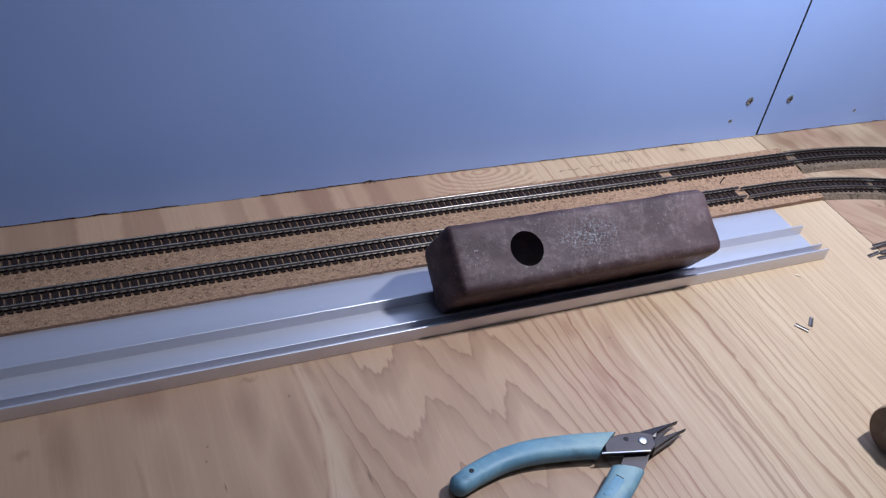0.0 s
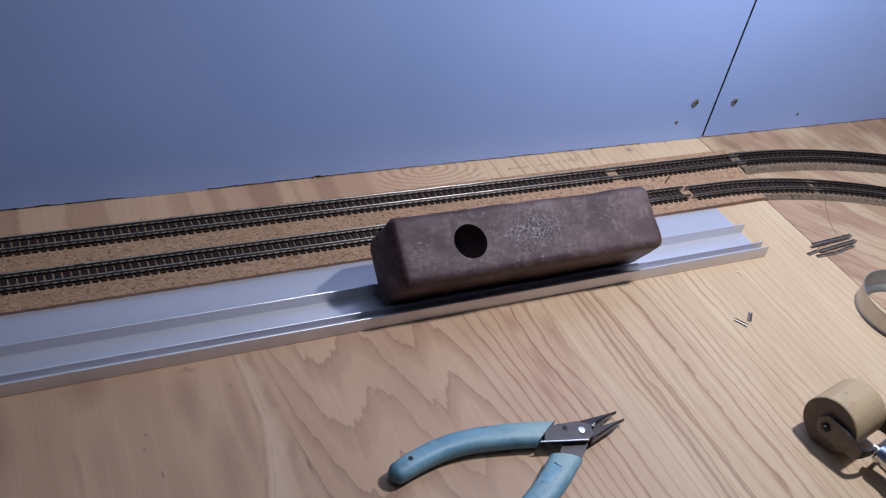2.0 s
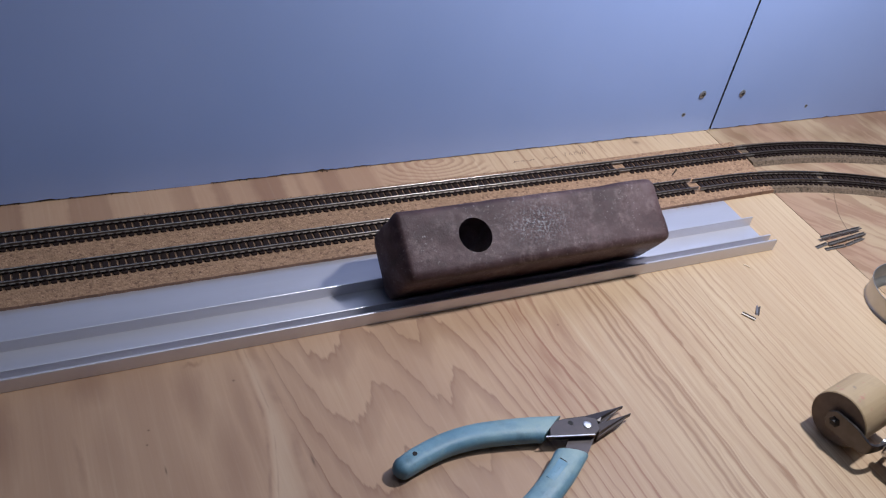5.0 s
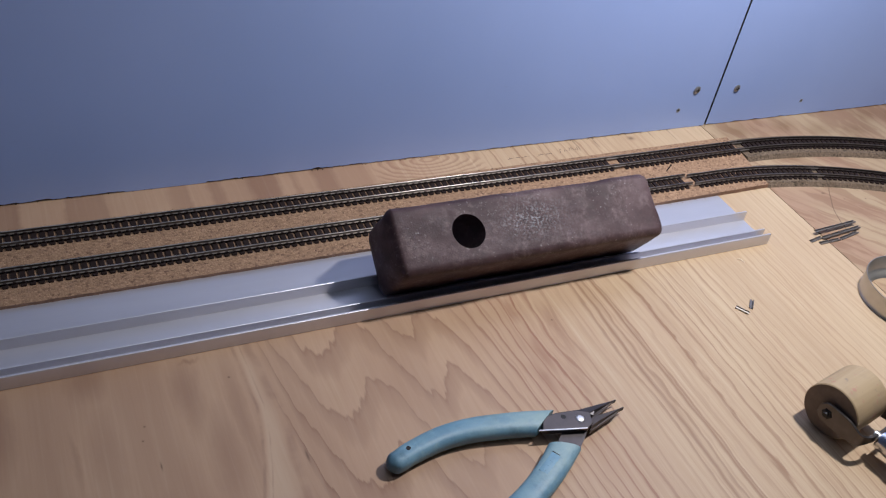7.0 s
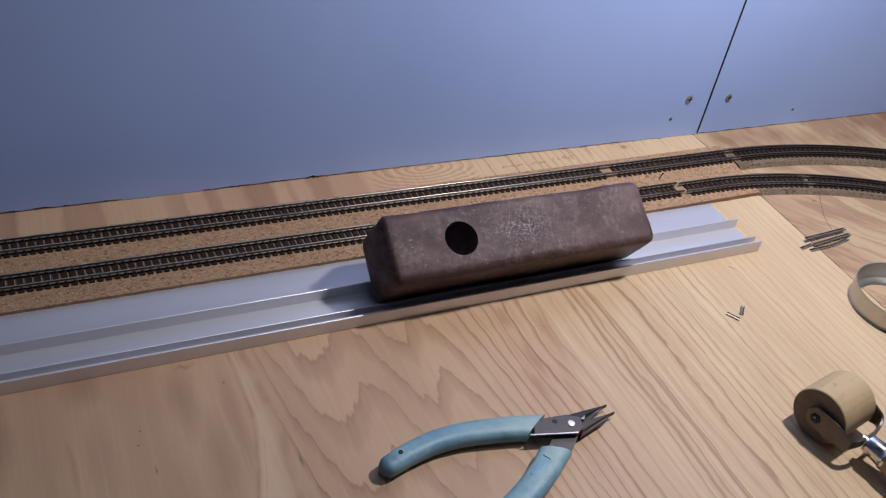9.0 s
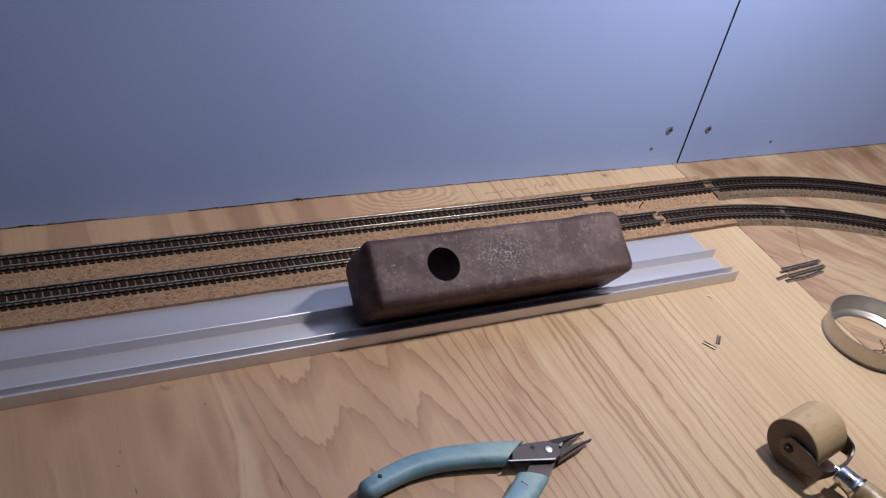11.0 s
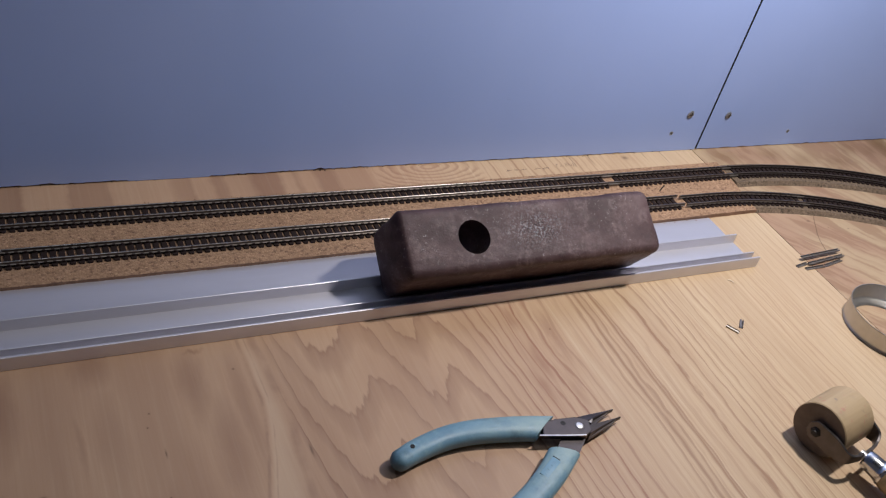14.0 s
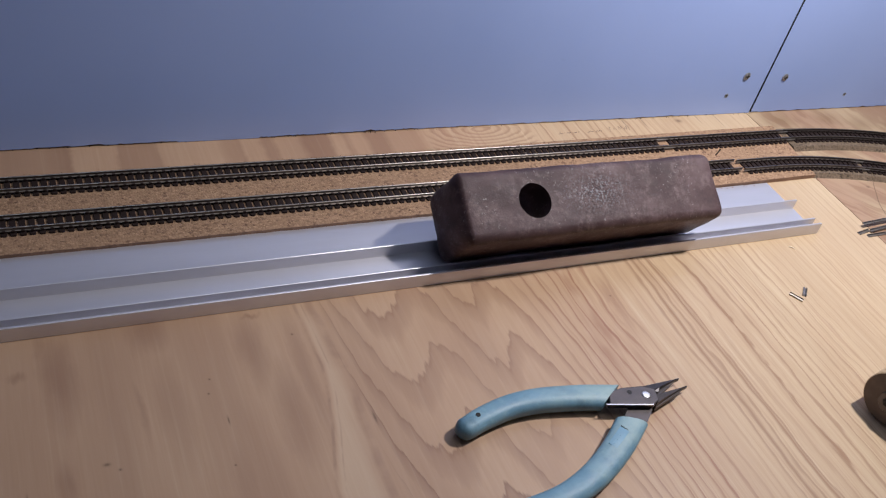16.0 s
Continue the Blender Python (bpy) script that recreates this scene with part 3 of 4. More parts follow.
def wall_panel(name, x0, x1, label):
    """A painted board with a slightly ragged lower edge, standing just clear of the bench."""
    bm = bmesh.new()
    steps = int((x1 - x0) / 1.6)
    rng = random.Random(name)
    low_f, low_b, top_f, top_b = [], [], [], []
    for i in range(steps + 1):
        x = x0 + (x1 - x0) * i / steps
        # scarcely any gap where the board sits down on the bench; burrs where the saw tore it
        gap = 0.15 if -432 < x < -384 or -60 < x < 0 else 1.0 if x < -290 else 0.6
        burr = max(0.0, noise.noise((x * 0.11, 7.0, 1.0)) + 0.1)
        z = 0.15 + gap * (0.5 + 0.6 * rng.random() ** 2 + 1.5 * burr + 0.3 * noise.noise((x * 0.02, 3.0, 0.0)))
        bow = -1.3 * math.exp(-(max(0.0, x + 390.0) / 70.0) ** 2)
        low_f.append(bm.verts.new((x, bow, z))), low_b.append(bm.verts.new((x, bow + 6.0, z)))
        top_f.append(bm.verts.new((x, bow, 900.0))), top_b.append(bm.verts.new((x, bow + 6.0, 900.0)))
    for i in range(steps):
        bm.faces.new((low_f[i], low_f[i + 1], top_f[i + 1], top_f[i]))
        bm.faces.new((low_b[i + 1], low_b[i], top_b[i], top_b[i + 1]))
        bm.faces.new((low_f[i + 1], low_f[i], low_b[i], low_b[i + 1]))
        bm.faces.new((top_f[i], top_f[i + 1], top_b[i + 1], top_b[i]))
    for i in (0, steps):
        bm.faces.new((low_f[i], top_f[i], top_b[i], low_b[i])).material_index = 1
    for f in bm.faces:
        if f.calc_center_median().z < 2.0:
            f.material_index = 1
    return tagged(obj(name, bm, [BLUE, DARK_BOARD]), label, "wall panel", kind="structure")


wall_panel("wall_panel_1", -1300.0, -0.9, "blue painted hardboard backdrop panel behind the tracks")
wall_panel("wall_panel_2", 0.9, 1100.0, "blue painted hardboard backdrop panel screwed beside the joint")

# the room round the bench
ROOM = dict(x0=-1300.0, x1=1100.0, y0=-1900.0, y1=9.5, z0=-900.0, z1=1500.0)


def room():
    r = ROOM
    t = 100.0
    for name, b, mat, label in (
        ("wall_north", (r["x0"], r["x1"], r["y1"], r["y1"] + t, r["z0"], r["z1"]), DARK_BOARD, "dark wall behind the blue panels"),
        ("wall_south", (r["x0"], r["x1"], r["y0"] - t, r["y0"], r["z0"], r["z1"]), PLASTER, "plain pale room wall"),
        ("wall_west", (r["x0"] - t, r["x0"], r["y0"] - t, r["y1"] + t, r["z0"], r["z1"]), PLASTER, "plain pale room wall"),
        ("wall_east", (r["x1"], r["x1"] + t, r["y0"] - t, r["y1"] + t, r["z0"], r["z1"]), PLASTER, "plain pale room wall"),
        ("floor", (r["x0"] - t, r["x1"] + t, r["y0"] - t, r["y1"] + t, r["z0"] - t, r["z0"]), CONCRETE, "plain grey room floor"),
        ("ceiling", (r["x0"] - t, r["x1"] + t, r["y0"] - t, r["y1"] + t, r["z1"], r["z1"] + t), PLASTER, "plain pale ceiling"),
    ):
        tagged(obj(name, box(bmesh.new(), *b), mat), label, name.split("_")[0], kind="structure")


room()


# ---- cork beds ----
CORK_TOP = 3.0


def cork_sheet():
    """The straight cork sheet under both tracks, its front edge cut a little out of line and its end cut square."""
    bm = bmesh.new()
    rng = random.Random(5)
    outline = [(-900.0, -29.0), (-420.0, -27.8), (-300.0, -27.0), (-160.0, -25.0), (4.0, -22.4), (1.0, -44.0), (-2.0, -62.0), (-5.0, -83.2)]
    x = -5.0
    while x > -900.0:
        x -= 4.0
        y = -83.2 - 2.3 * min(1, (-5.0 - x) / 130.0) - 2.9 * max(0, min(1, (-135.0 - x) / 355.0))
        outline.append((x, y + rng.uniform(-0.18, 0.18)))
    prism(bm, outline[::-1], 0.0, CORK_TOP)
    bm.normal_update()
    # top and bottom plain cork, sides in the painted shade colour
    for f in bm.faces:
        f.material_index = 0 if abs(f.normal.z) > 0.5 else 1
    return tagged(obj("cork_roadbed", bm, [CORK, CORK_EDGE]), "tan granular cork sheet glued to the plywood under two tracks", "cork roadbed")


cork_sheet()


class Line:
    """A track's centre line: straight along x up to x0, then an arc to the right."""

    def __init__(self, y, x0, radius):
        self.y, self.x0, self.r = y, x0, radius

    def at(self, s, side=0.0, z=0.0):
        if s <= self.x0:
            return Vector((s, self.y + side, z)), 0.0
        a = (s - self.x0) / self.r
        r = self.r + side
        return Vector((self.x0 + r * math.sin(a), self.y - self.r + r * math.cos(a), z)), -a


BACK = Line(-37.8, 5.0, 400.0)
FRONT = Line(-68.0, -41.0, 345.0)
FRONT_END = Line(-69.0, -41.0, 345.0)


def along(line, bm, profile, s0, s1, step=5.0):
    count = max(1, int(math.ceil((s1 - s0) / step))) if s1 > line.x0 else 1
    rings = []
    for k in range(count + 1):
        s = s0 + (s1 - s0) * k / count
        rings.append([bm.verts.new(line.at(s, y, z)[0]) for y, z in profile])
    return skin(bm, rings)


def cork_strip(line, s0, s1, near, far):
    bm = bmesh.new()
    along(line, bm, [(-near, 0.0), (far, 0.0), (far - 3.0, CORK_TOP - 0.05), (-near + 2.4, CORK_TOP - 0.05)], s0, s1, 6.0)
    return tagged(obj("cork_strip", bm, CORK_GREY), "grey-brown cork roadbed strip with sloping sides under a track", "cork roadbed", "curved cork strips")


cork_strip(BACK, 2.5, 420.0, 14.3, 14.0)
cork_strip(FRONT_END, -4.0, 400.0, 12.6, 14.0)

# ---- tracks ----
TIE_LONG, TIE_WIDE, TIE_HIGH, PITCH = 15.6, 3.0, 1.6, 4.3
RAIL_Y, RAIL_HIGH = 4.85, 2.05


def tie_mesh():
    bm = bmesh.new()
    h, w = TIE_LONG / 2, TIE_WIDE / 2
    body = TIE_HIGH - 0.7
    prism(bm, [(-w, -h + 0.7), (-w + 0.5, -h), (w - 0.5, -h), (w, -h + 0.7), (w, h - 0.7), (w - 0.5, h), (-w + 0.5, h), (-w, h - 0.7)], 0.0, body)
    for v in bm.verts:
        if v.co.z > 0.5:
            v.co.x *= 0.97
            v.co.y *= 0.985
    # a seat below each rail, and four low rail chairs
    for side in (-1, 1):
        box(bm, -0.9, 0.9, side * RAIL_Y - 1.0, side * RAIL_Y + 1.0, body - 0.05, TIE_HIGH)
        for off in (-1.0, 1.0):
            c = side * RAIL_Y + off
            box(bm, -0.75, 0.75, c - 0.5, c + 0.5, TIE_HIGH - 0.05, TIE_HIGH + 0.56)
    bmesh.ops.scale(bm, vec=(MM, MM, MM), verts=bm.verts)
    me = bpy.data.meshes.new("tie")
    bm.to_mesh(me)
    bm.free()
    me.materials.append(TIE)
    return me


TIE_MESH = tie_mesh()
RAIL_PROFILE = [(-0.85, 0.0), (0.85, 0.0), (0.85, 0.22), (0.25, 0.48), (0.25, 1.3), (0.42, 1.5), (0.42, 1.78), (0.34, 1.94), (0.14, 2.05), (-0.14, 2.05), (-0.34, 1.94), (-0.42, 1.78), (-0.42, 1.5), (-0.25, 1.3), (-0.25, 0.48), (-0.85, 0.22)]


def joiner(parent, line, s, side, z):
    """A folded metal rail joiner gripping the rail's foot."""
    bm = bmesh.new()
    prof = [(side - 1.15, z - 0.25), (side + 1.15, z - 0.25), (side + 1.15, z + 0.55), (side + 0.4, z + 0.75), (side + 0.4, z + 0.6), (side + 0.95, z + 0.42), (side + 0.95, z - 0.08), (side - 0.95, z - 0.08), (side - 0.95, z + 0.42), (side - 0.4, z + 0.6), (side - 0.4, z + 0.75), (side - 1.15, z + 0.55)]
    along(line, bm, prof, s - 4.2, s + 4.2, 3.0)
    part("rail_joiner", bm, RAIL_SIDE, parent, "dull metal rail joiner")


def track_section(line, s0, s1, tie0, tie1, label, join=True, dull=False):
    """One length of track: rails from s0 to s1, ties between tie0 and tie1."""
    ob = thing("track_section", label, "model track", group="railway track lengths")
    z = CORK_TOP + TIE_HIGH
    for side in (-RAIL_Y, RAIL_Y):
        bm = bmesh.new()
        along(line, bm, [(side + y, z + h) for y, h in RAIL_PROFILE], s0, s1)
        for f in bm.faces:
            f.material_index = 0 if f.calc_center_median().z > z + 1.6 else 1
        part("rail", bm, [RAIL_DULL if dull else RAIL, RAIL_WEB_DULL if dull else RAIL_WEB], ob, "dark rail" if dull else "nickel silver rail with tarnished sides", smooth=True, angle=50)
        if join:
            joiner(ob, line, s1, side, z)
    # plastic webs that tie the sleepers together below the rails
    for side in (-RAIL_Y, RAIL_Y):
        bm = bmesh.new()
        along(line, bm, [(side - 0.5, CORK_TOP + 0.02), (side + 0.5, CORK_TOP + 0.02), (side + 0.5, CORK_TOP + 0.7), (side - 0.5, CORK_TOP + 0.7)], tie0, tie1)
        part("tie_web", bm, TIE, ob)
    rng = random.Random(int(s0 * 7 + line.y))
    count = int((tie1 - tie0) / PITCH)
    for k in range(count + 1):
        s = tie0 + (tie1 - tie0) * k / count
        p, a = line.at(s, 0.0, CORK_TOP)
        tie = new("tie", TIE_MESH)
        tie.matrix_basis = at(p.x, p.y, p.z, 0, 0, math.degrees(a) + rng.uniform(-0.5, 0.5))
        tie.parent = ob
    return ob


def nail(ob, x, y):
    """A small nail driven through a tie."""
    bm = lathe(bmesh.new(), [(0.0, 0.22), (0.4, 0.18), (0.6, 0.0), (0.6, -0.5), (0.0, -0.5)], 10)
    bmesh.ops.translate(bm, vec=(x, y, CORK_TOP + TIE_HIGH - 0.45), verts=bm.verts)
    part("nail", bm, RAIL_SIDE, ob, "tiny dull nail head")


def tracks():
    far = track_section(BACK, -900.0, -109.2, -898.0, -115.0, "long straight length of black-tied track beside the blue wall")
    track_section(BACK, -109.0, 3.8, -102.6, -2.0, "short straight length of black-tied track on cork")
    track_section(BACK, 4.0, 430.0, 10.0, 428.0, "curved black-tied track with dark rails beside the blue wall", join=False, dull=True)
    track_section(FRONT, -900.0, -66.5, -898.0, -71.5, "long straight length of black-tied track beside the aluminium channel", join=False)
    track_section(FRONT_END, -65.2, 43.8, -59.5, 40.5, "short curving length of black-tied track at the cork's end")
    track_section(FRONT_END, 44.0, 410.0, 48.0, 408.0, "curved black-tied track with dark rails on a grey cork strip", join=False, dull=True)
    nail(far, -454.0, -37.8)
    nail(far, -220.6, -37.8)


# ---- the aluminium channel ----
def channel():
    """A long extrusion: thin base, one fin in the middle, a rib and the front wall."""
    ob = thing("aluminium_channel", "long bare aluminium extrusion with upright fins lying along the cork", "metal channel", at(-51.0, -138.2, 0.0, 0, 0, 0.44))
    # (y, z) boxes, y runs back from the front face; the base sits a little behind the front wall
    for name, y0, y1, z0, z1, bev in (("base_plate", 0.6, 53.4, 0.0, 1.1, 0.12), ("front_wall", 0.0, 1.3, 0.3, 8.3, 0.42), ("rib", 6.1, 7.2, 1.08, 7.7, 0.42), ("middle_fin", 25.0, 26.2, 1.08, 8.0, 0.44)):
        bm = box(bmesh.new(), -900.0, 0.0, y0, y1, z0, z1)
        tops = [e for e in bm.edges if min(v.co.z for v in e.verts) > z1 - 0.01]
        bmesh.ops.bevel(bm, geom=tops, offset=bev, segments=4, affect="EDGES", profile=0.5)
        part(name, bm, ALU, ob, smooth=True, angle=50)
    return ob


channel()


# ---- the hammer head ----
def hammer_head():
    """A square forged bar with rounded edges, chamfered and slightly crowned poll and a round eye, lying on one edge against the channel's fin."""
    length, side, high, eye_x = 171.0, 39.0, 37.6, -39.7
    bm = bmesh.new()
    # how far each ring stands in from the end, and how far its outline is drawn in
    poll = [(0.0, 14.5), (0.4, 10.5), (1.1, 7.2), (2.1, 4.4), (3.3, 2.2), (4.6, 0.8), (5.4, 0.25), (6.3, 0.0), (9.5, 0.0)]
    tail = [(0.0, 6.0), (0.35, 3.8), (1.0, 2.2), (2.0, 1.1), (3.6, 0.35), (5.5, 0.0)]
    stations = [(-length / 2 + d, i) for d, i in poll]
    stations += [(-length / 2 + 9.5 + (length - 15.0) * k / 44, 0.0) for k in range(1, 44)]
    stations += [(length / 2 - d, i) for d, i in reversed(tail)]
    rings = []
    for x, inset in stations:
        w, h = side / 2 - inset, high / 2 - inset
        r = max(1.5, 4.8 - inset * 0.25)
        ring = []
        for corner in range(4):
            cy, cz = ((1, 1), (-1, 1), (-1, -1), (1, -1))[corner]
            for k in range(7):
                a = math.pi / 2 * (corner + k / 6)
                ring.append((cy * (w - r) + r * math.cos(a), cz * (h - r) + r * math.sin(a)))
            ny, nz = ((-1, 1), (-1, -1), (1, -1), (1, 1))[corner]
            e0, e1 = ring[-1], (ny * (w - r) + r * math.cos(math.pi / 2 * (corner + 1)), nz * (h - r) + r * math.sin(math.pi / 2 * (corner + 1)))
            ring += [(e0[0] + (e1[0] - e0[0]) * k / 9, e0[1] + (e1[1] - e0[1]) * k / 9) for k in range(1, 9)]
        rings.append([bm.verts.new((x, u, v)) for u, v in ring])
    skin(bm, rings)
    for v in bm.verts:
        p = v.co
        v.co = p + Vector((p.x * 0.15, p.y, p.z)).normalized() * (0.8 * noise.noise(p * 0.03) + 0.4 * noise.noise(p * 0.11) + 0.12 * noise.noise(p * 0.32))
        # the poll is worn out of square
        low = max(0.0, -(p.y * 0.54 + p.z * 0.84))
        v.co.x -= 0.085 * low * max(0.0, min(1.0, (-60.0 - p.x) / 22.0))
    ob = obj("hammer_head", bm, RUST, smooth=True, angle=60)
    cutter = bmesh.new()
    bmesh.ops.create_cone(cutter, segments=48, radius1=9.8, radius2=9.8, depth=120.0, cap_ends=True)
    hole = obj("eye_cutter", cutter, RUST)
    hole.location = (eye_x * MM, 0.0, 0.0)
    mod = ob.modifiers.new("eye", "BOOLEAN")
    mod.operation, mod.object, mod.solver = "DIFFERENCE", hole, "EXACT"
    mesh = bpy.data.meshes.new_from_object(ob.evaluated_get(bpy.context.evaluated_depsgraph_get()))
    ob.modifiers.clear()
    ob.data = mesh
    mesh.set_sharp_from_angle(angle=radians(55))
    bpy.data.objects.remove(hole)
    ob.matrix_basis = at(-234.2, -119.7, 27.2, 32.5, 0, 0.36)
    return tagged(ob, "rusty brown forged steel hammer head with an empty eye", "hammer head")


hammer_head()


# ---- the cutters ----
def cutters():
    ob = thing("flush_cutters", "open flush cutters with teal vinyl grips lying on the plywood", "pliers")
    zc = 5.0

    def grip(points, w0, w1, slant):
        line = smooth_path([(x, y, zc) for x, y in points], 6)

        def section(k):
            # k = 0 at the closed tail, 1 at the mouth
            tail = math.sin(min(1.0, k / 0.10) * math.pi / 2) ** 0.7
            w = (w0 + (w1 - w0) * k) * (0.12 + 0.88 * tail)
            h = (4.2 + 0.5 * math.sin(k * math.pi)) * (0.2 + 0.8 * tail)
            return oval(w, h, 18, 2.6)

        bm = sweep(bmesh.new(), line, section)
        bm.verts.ensure_lookup_table()
        # the mouth is cut on a slant
        d = (line[-1] - line[-2]).normalized()
        side = d.cross(Vector((0, 0, 1)))
        count = len(line)
        for i in range(count - 7, count):
            for q in range(18):
                v = bm.verts[i * 18 + q]
                v.co += d * ((v.co - line[i]).dot(side) * slant * (i - count + 7) / 6)
        return bm

    upper = [(-357.5, -236.8), (-351.0, -235.0), (-343.0, -232.2), (-328.0, -228.8), (-313.0, -228.2), (-299.0, -229.8), (-285.0, -232.2), (-274.8, -234.6)]
    lower = [(-362.0, -281.0), (-352.0, -281.8), (-338.0, -281.3), (-325.0, -279.6), (-312.4, -275.7), (-298.7, -269.2), (-284.8, -260.4), (-272.6, -250.9)]
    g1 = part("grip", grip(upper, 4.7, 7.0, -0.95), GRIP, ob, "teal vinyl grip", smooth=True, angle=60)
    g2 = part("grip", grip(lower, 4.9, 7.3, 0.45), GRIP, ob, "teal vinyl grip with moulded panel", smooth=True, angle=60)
    # hang holes near the tails
    for parent, (x, y) in ((g1, (-346.2, -232.6)), (g2, (-339.5, -281.0))):
        bm = bmesh.new()
        lathe(bm, [(0.0, -0.1), (0.85, -0.1), (1.1, 0.12), (1.2, -0.5), (0.0, -0.5)], 18)
        bmesh.ops.translate(bm, vec=(x, y, zc + 4.66), verts=bm.verts)
        part("hang_hole", bm, DARK_BOARD, parent, "dark hang hole")
    # moulded panel on the lower grip, with worn raised lettering
    lay = Matrix.Translation((-287.2, -259.2, zc + 4.42)) @ Matrix.Rotation(radians(33), 4, "Z")
    bm = box(bmesh.new(), -6.0, 7.2, -2.9, 1.7, -2.0, 0.06, 0.2, 2)
    bmesh.ops.transform(bm, matrix=lay, verts=bm.verts)
    part("moulded_panel", bm, GRIP_PANEL, g2, "paler raised vinyl panel", smooth=True, angle=35)
    for k, (x0, x1) in enumerate(((-4.6, -2.0), (-1.3, 1.1), (1.8, 4.9))):
        bm = box(bmesh.new(), x0, x1, -1.35, 0.15, 0.0, 0.14, 0.05)
        bmesh.ops.transform(bm, matrix=lay, verts=bm.verts)
        part("raised_bar", bm, GRIP_PANEL, g2)
    bm = box(bmesh.new(), 7.6, 7.85, -2.2, 1.6, -0.5, 0.04)
    bmesh.ops.transform(bm, matrix=lay, verts=bm.verts)
    part("mould_line", bm, BLACK, g2, "thin dark mould line")

    # the upper blade: a plate from the upper grip over the pivot to the front jaw
    bm = bmesh.new()
    prism(bm, [(-279.6, -240.6), (-276.0, -233.2), (-268.0, -232.6), (-257.0, -233.8), (-251.0, -237.0), (-252.6, -243.6), (-256.8, -245.6)], 5.6, 8.6)
    bmesh.ops.bevel(bm, geom=[e for e in bm.edges if min(v.co.z for v in e.verts) > 8], offset=0.5, segments=2, affect="EDGES", profile=0.5)
    blade = part("upper_blade", bm, TOOL, ob, "dark steel blade plate")
    bm = bmesh.new()
    lathe(bm, [(0.0, 0.0), (1.2, 0.0), (1.35, 0.03), (1.35, -0.3), (0.0, -0.3)], 16)
    bmesh.ops.translate(bm, vec=(-265.6, -236.1, 8.62), verts=bm.verts)
    part("spring_hole", bm, DARK_BOARD, blade, "small dark hole")
    # a bright steel strip stands in for the highlight along its lower edge
    bm = bmesh.new()
    sweep(bm, [Vector((-281.4, -240.2, 8.3)), Vector((-269.0, -243.1, 8.3)), Vector((-257.2, -245.7, 8.3))], lambda k: [(-0.3, -0.35), (0.3, -0.35), (0.3, 0.3), (-0.3, 0.3)])
    part("edge_highlight", bm, BRIGHT, blade, "bright strip for the edge highlight")
    # the lower blade, from the lower grip under the pivot
    bm = bmesh.new()
    prism(bm, [(-280.0, -252.8), (-270.6, -258.2), (-258.0, -247.0), (-252.0, -240.0), (-256.0, -234.5), (-264.0, -237.5)], 2.4, 5.5)
    part("lower_blade", bm, TOOL, ob, "dark steel blade plate")
    # jaws: two tapering beaks, each with a ground step
    for tip, root0, root1 in (((-230.6, -231.2), (-256.4, -233.9), (-250.8, -237.4)), ((-229.2, -236.6), (-252.0, -240.2), (-254.6, -245.2))):
        bm = bmesh.new()
        rings = []
        for k in range(7):
            t = k / 6
            e = t ** 0.9
            a = Vector((root0[0] + (tip[0] - root0[0]) * t, root0[1] + (tip[1] - root0[1]) * e))
            b = Vector((root1[0] + (tip[0] - root1[0]) * t, root1[1] + (tip[1] - root1[1]) * e))
            if k == 6:
                a += Vector((0, 0.35)); b -= Vector((0, 0.35))
            z0, z1 = 2.6 + 0.2 * t, 8.2 - 3.4 * t
            rings.append([bm.verts.new(c) for c in ((a.x, a.y, z0), (b.x, b.y, z0), (b.x, b.y, z1), (a.x, a.y, z1))])
        skin(bm, rings)
        bmesh.ops.bevel(bm, geom=list(bm.edges), offset=0.18, segments=1, affect="EDGES")
        part("jaw", bm, TOOL, ob, "pointed dark steel jaw")
    # under each jaw a shorter bevelled cutting edge
    for tip, mid, root0, root1 in (((-237.4, -233.7), (-233.6, -232.0), (-251.5, -235.6), (-247.5, -238.6)), ((-237.0, -240.0), (-232.6, -237.6), (-251.0, -241.4), (-254.2, -245.2))):
        bm = bmesh.new()
        prism(bm, [root1, tip, mid, root0], 2.2, 4.6)
        for v in bm.verts:
            if abs(v.co.x - tip[0]) < 0.1:
                v.co.z = 2.8 if v.co.z < 3 else 4.3
        part("cutting_edge", bm, TOOL, ob, "dark bevelled cutting edge")
    # a bright ground flat beside the pivot
    bm = prism(bmesh.new(), [(-253.2, -236.6), (-249.6, -238.6), (-247.6, -236.6), (-250.6, -234.9)], 6.0, 7.6)
    part("ground_flat", bm, RAIL_SIDE, ob, "bright ground flat")
    # rivet
    bm = bmesh.new()
    lathe(bm, [(0.0, 0.45), (1.5, 0.42), (2.1, 0.3), (2.35, 0.0), (2.35, -4.0), (0.0, -4.0)], 28)
    bmesh.ops.translate(bm, vec=(-257.9, -239.5, 8.6), verts=bm.verts)
    part("rivet", bm, BRIGHT, ob, "bright steel pivot rivet", smooth=True)
    return ob


cutters()


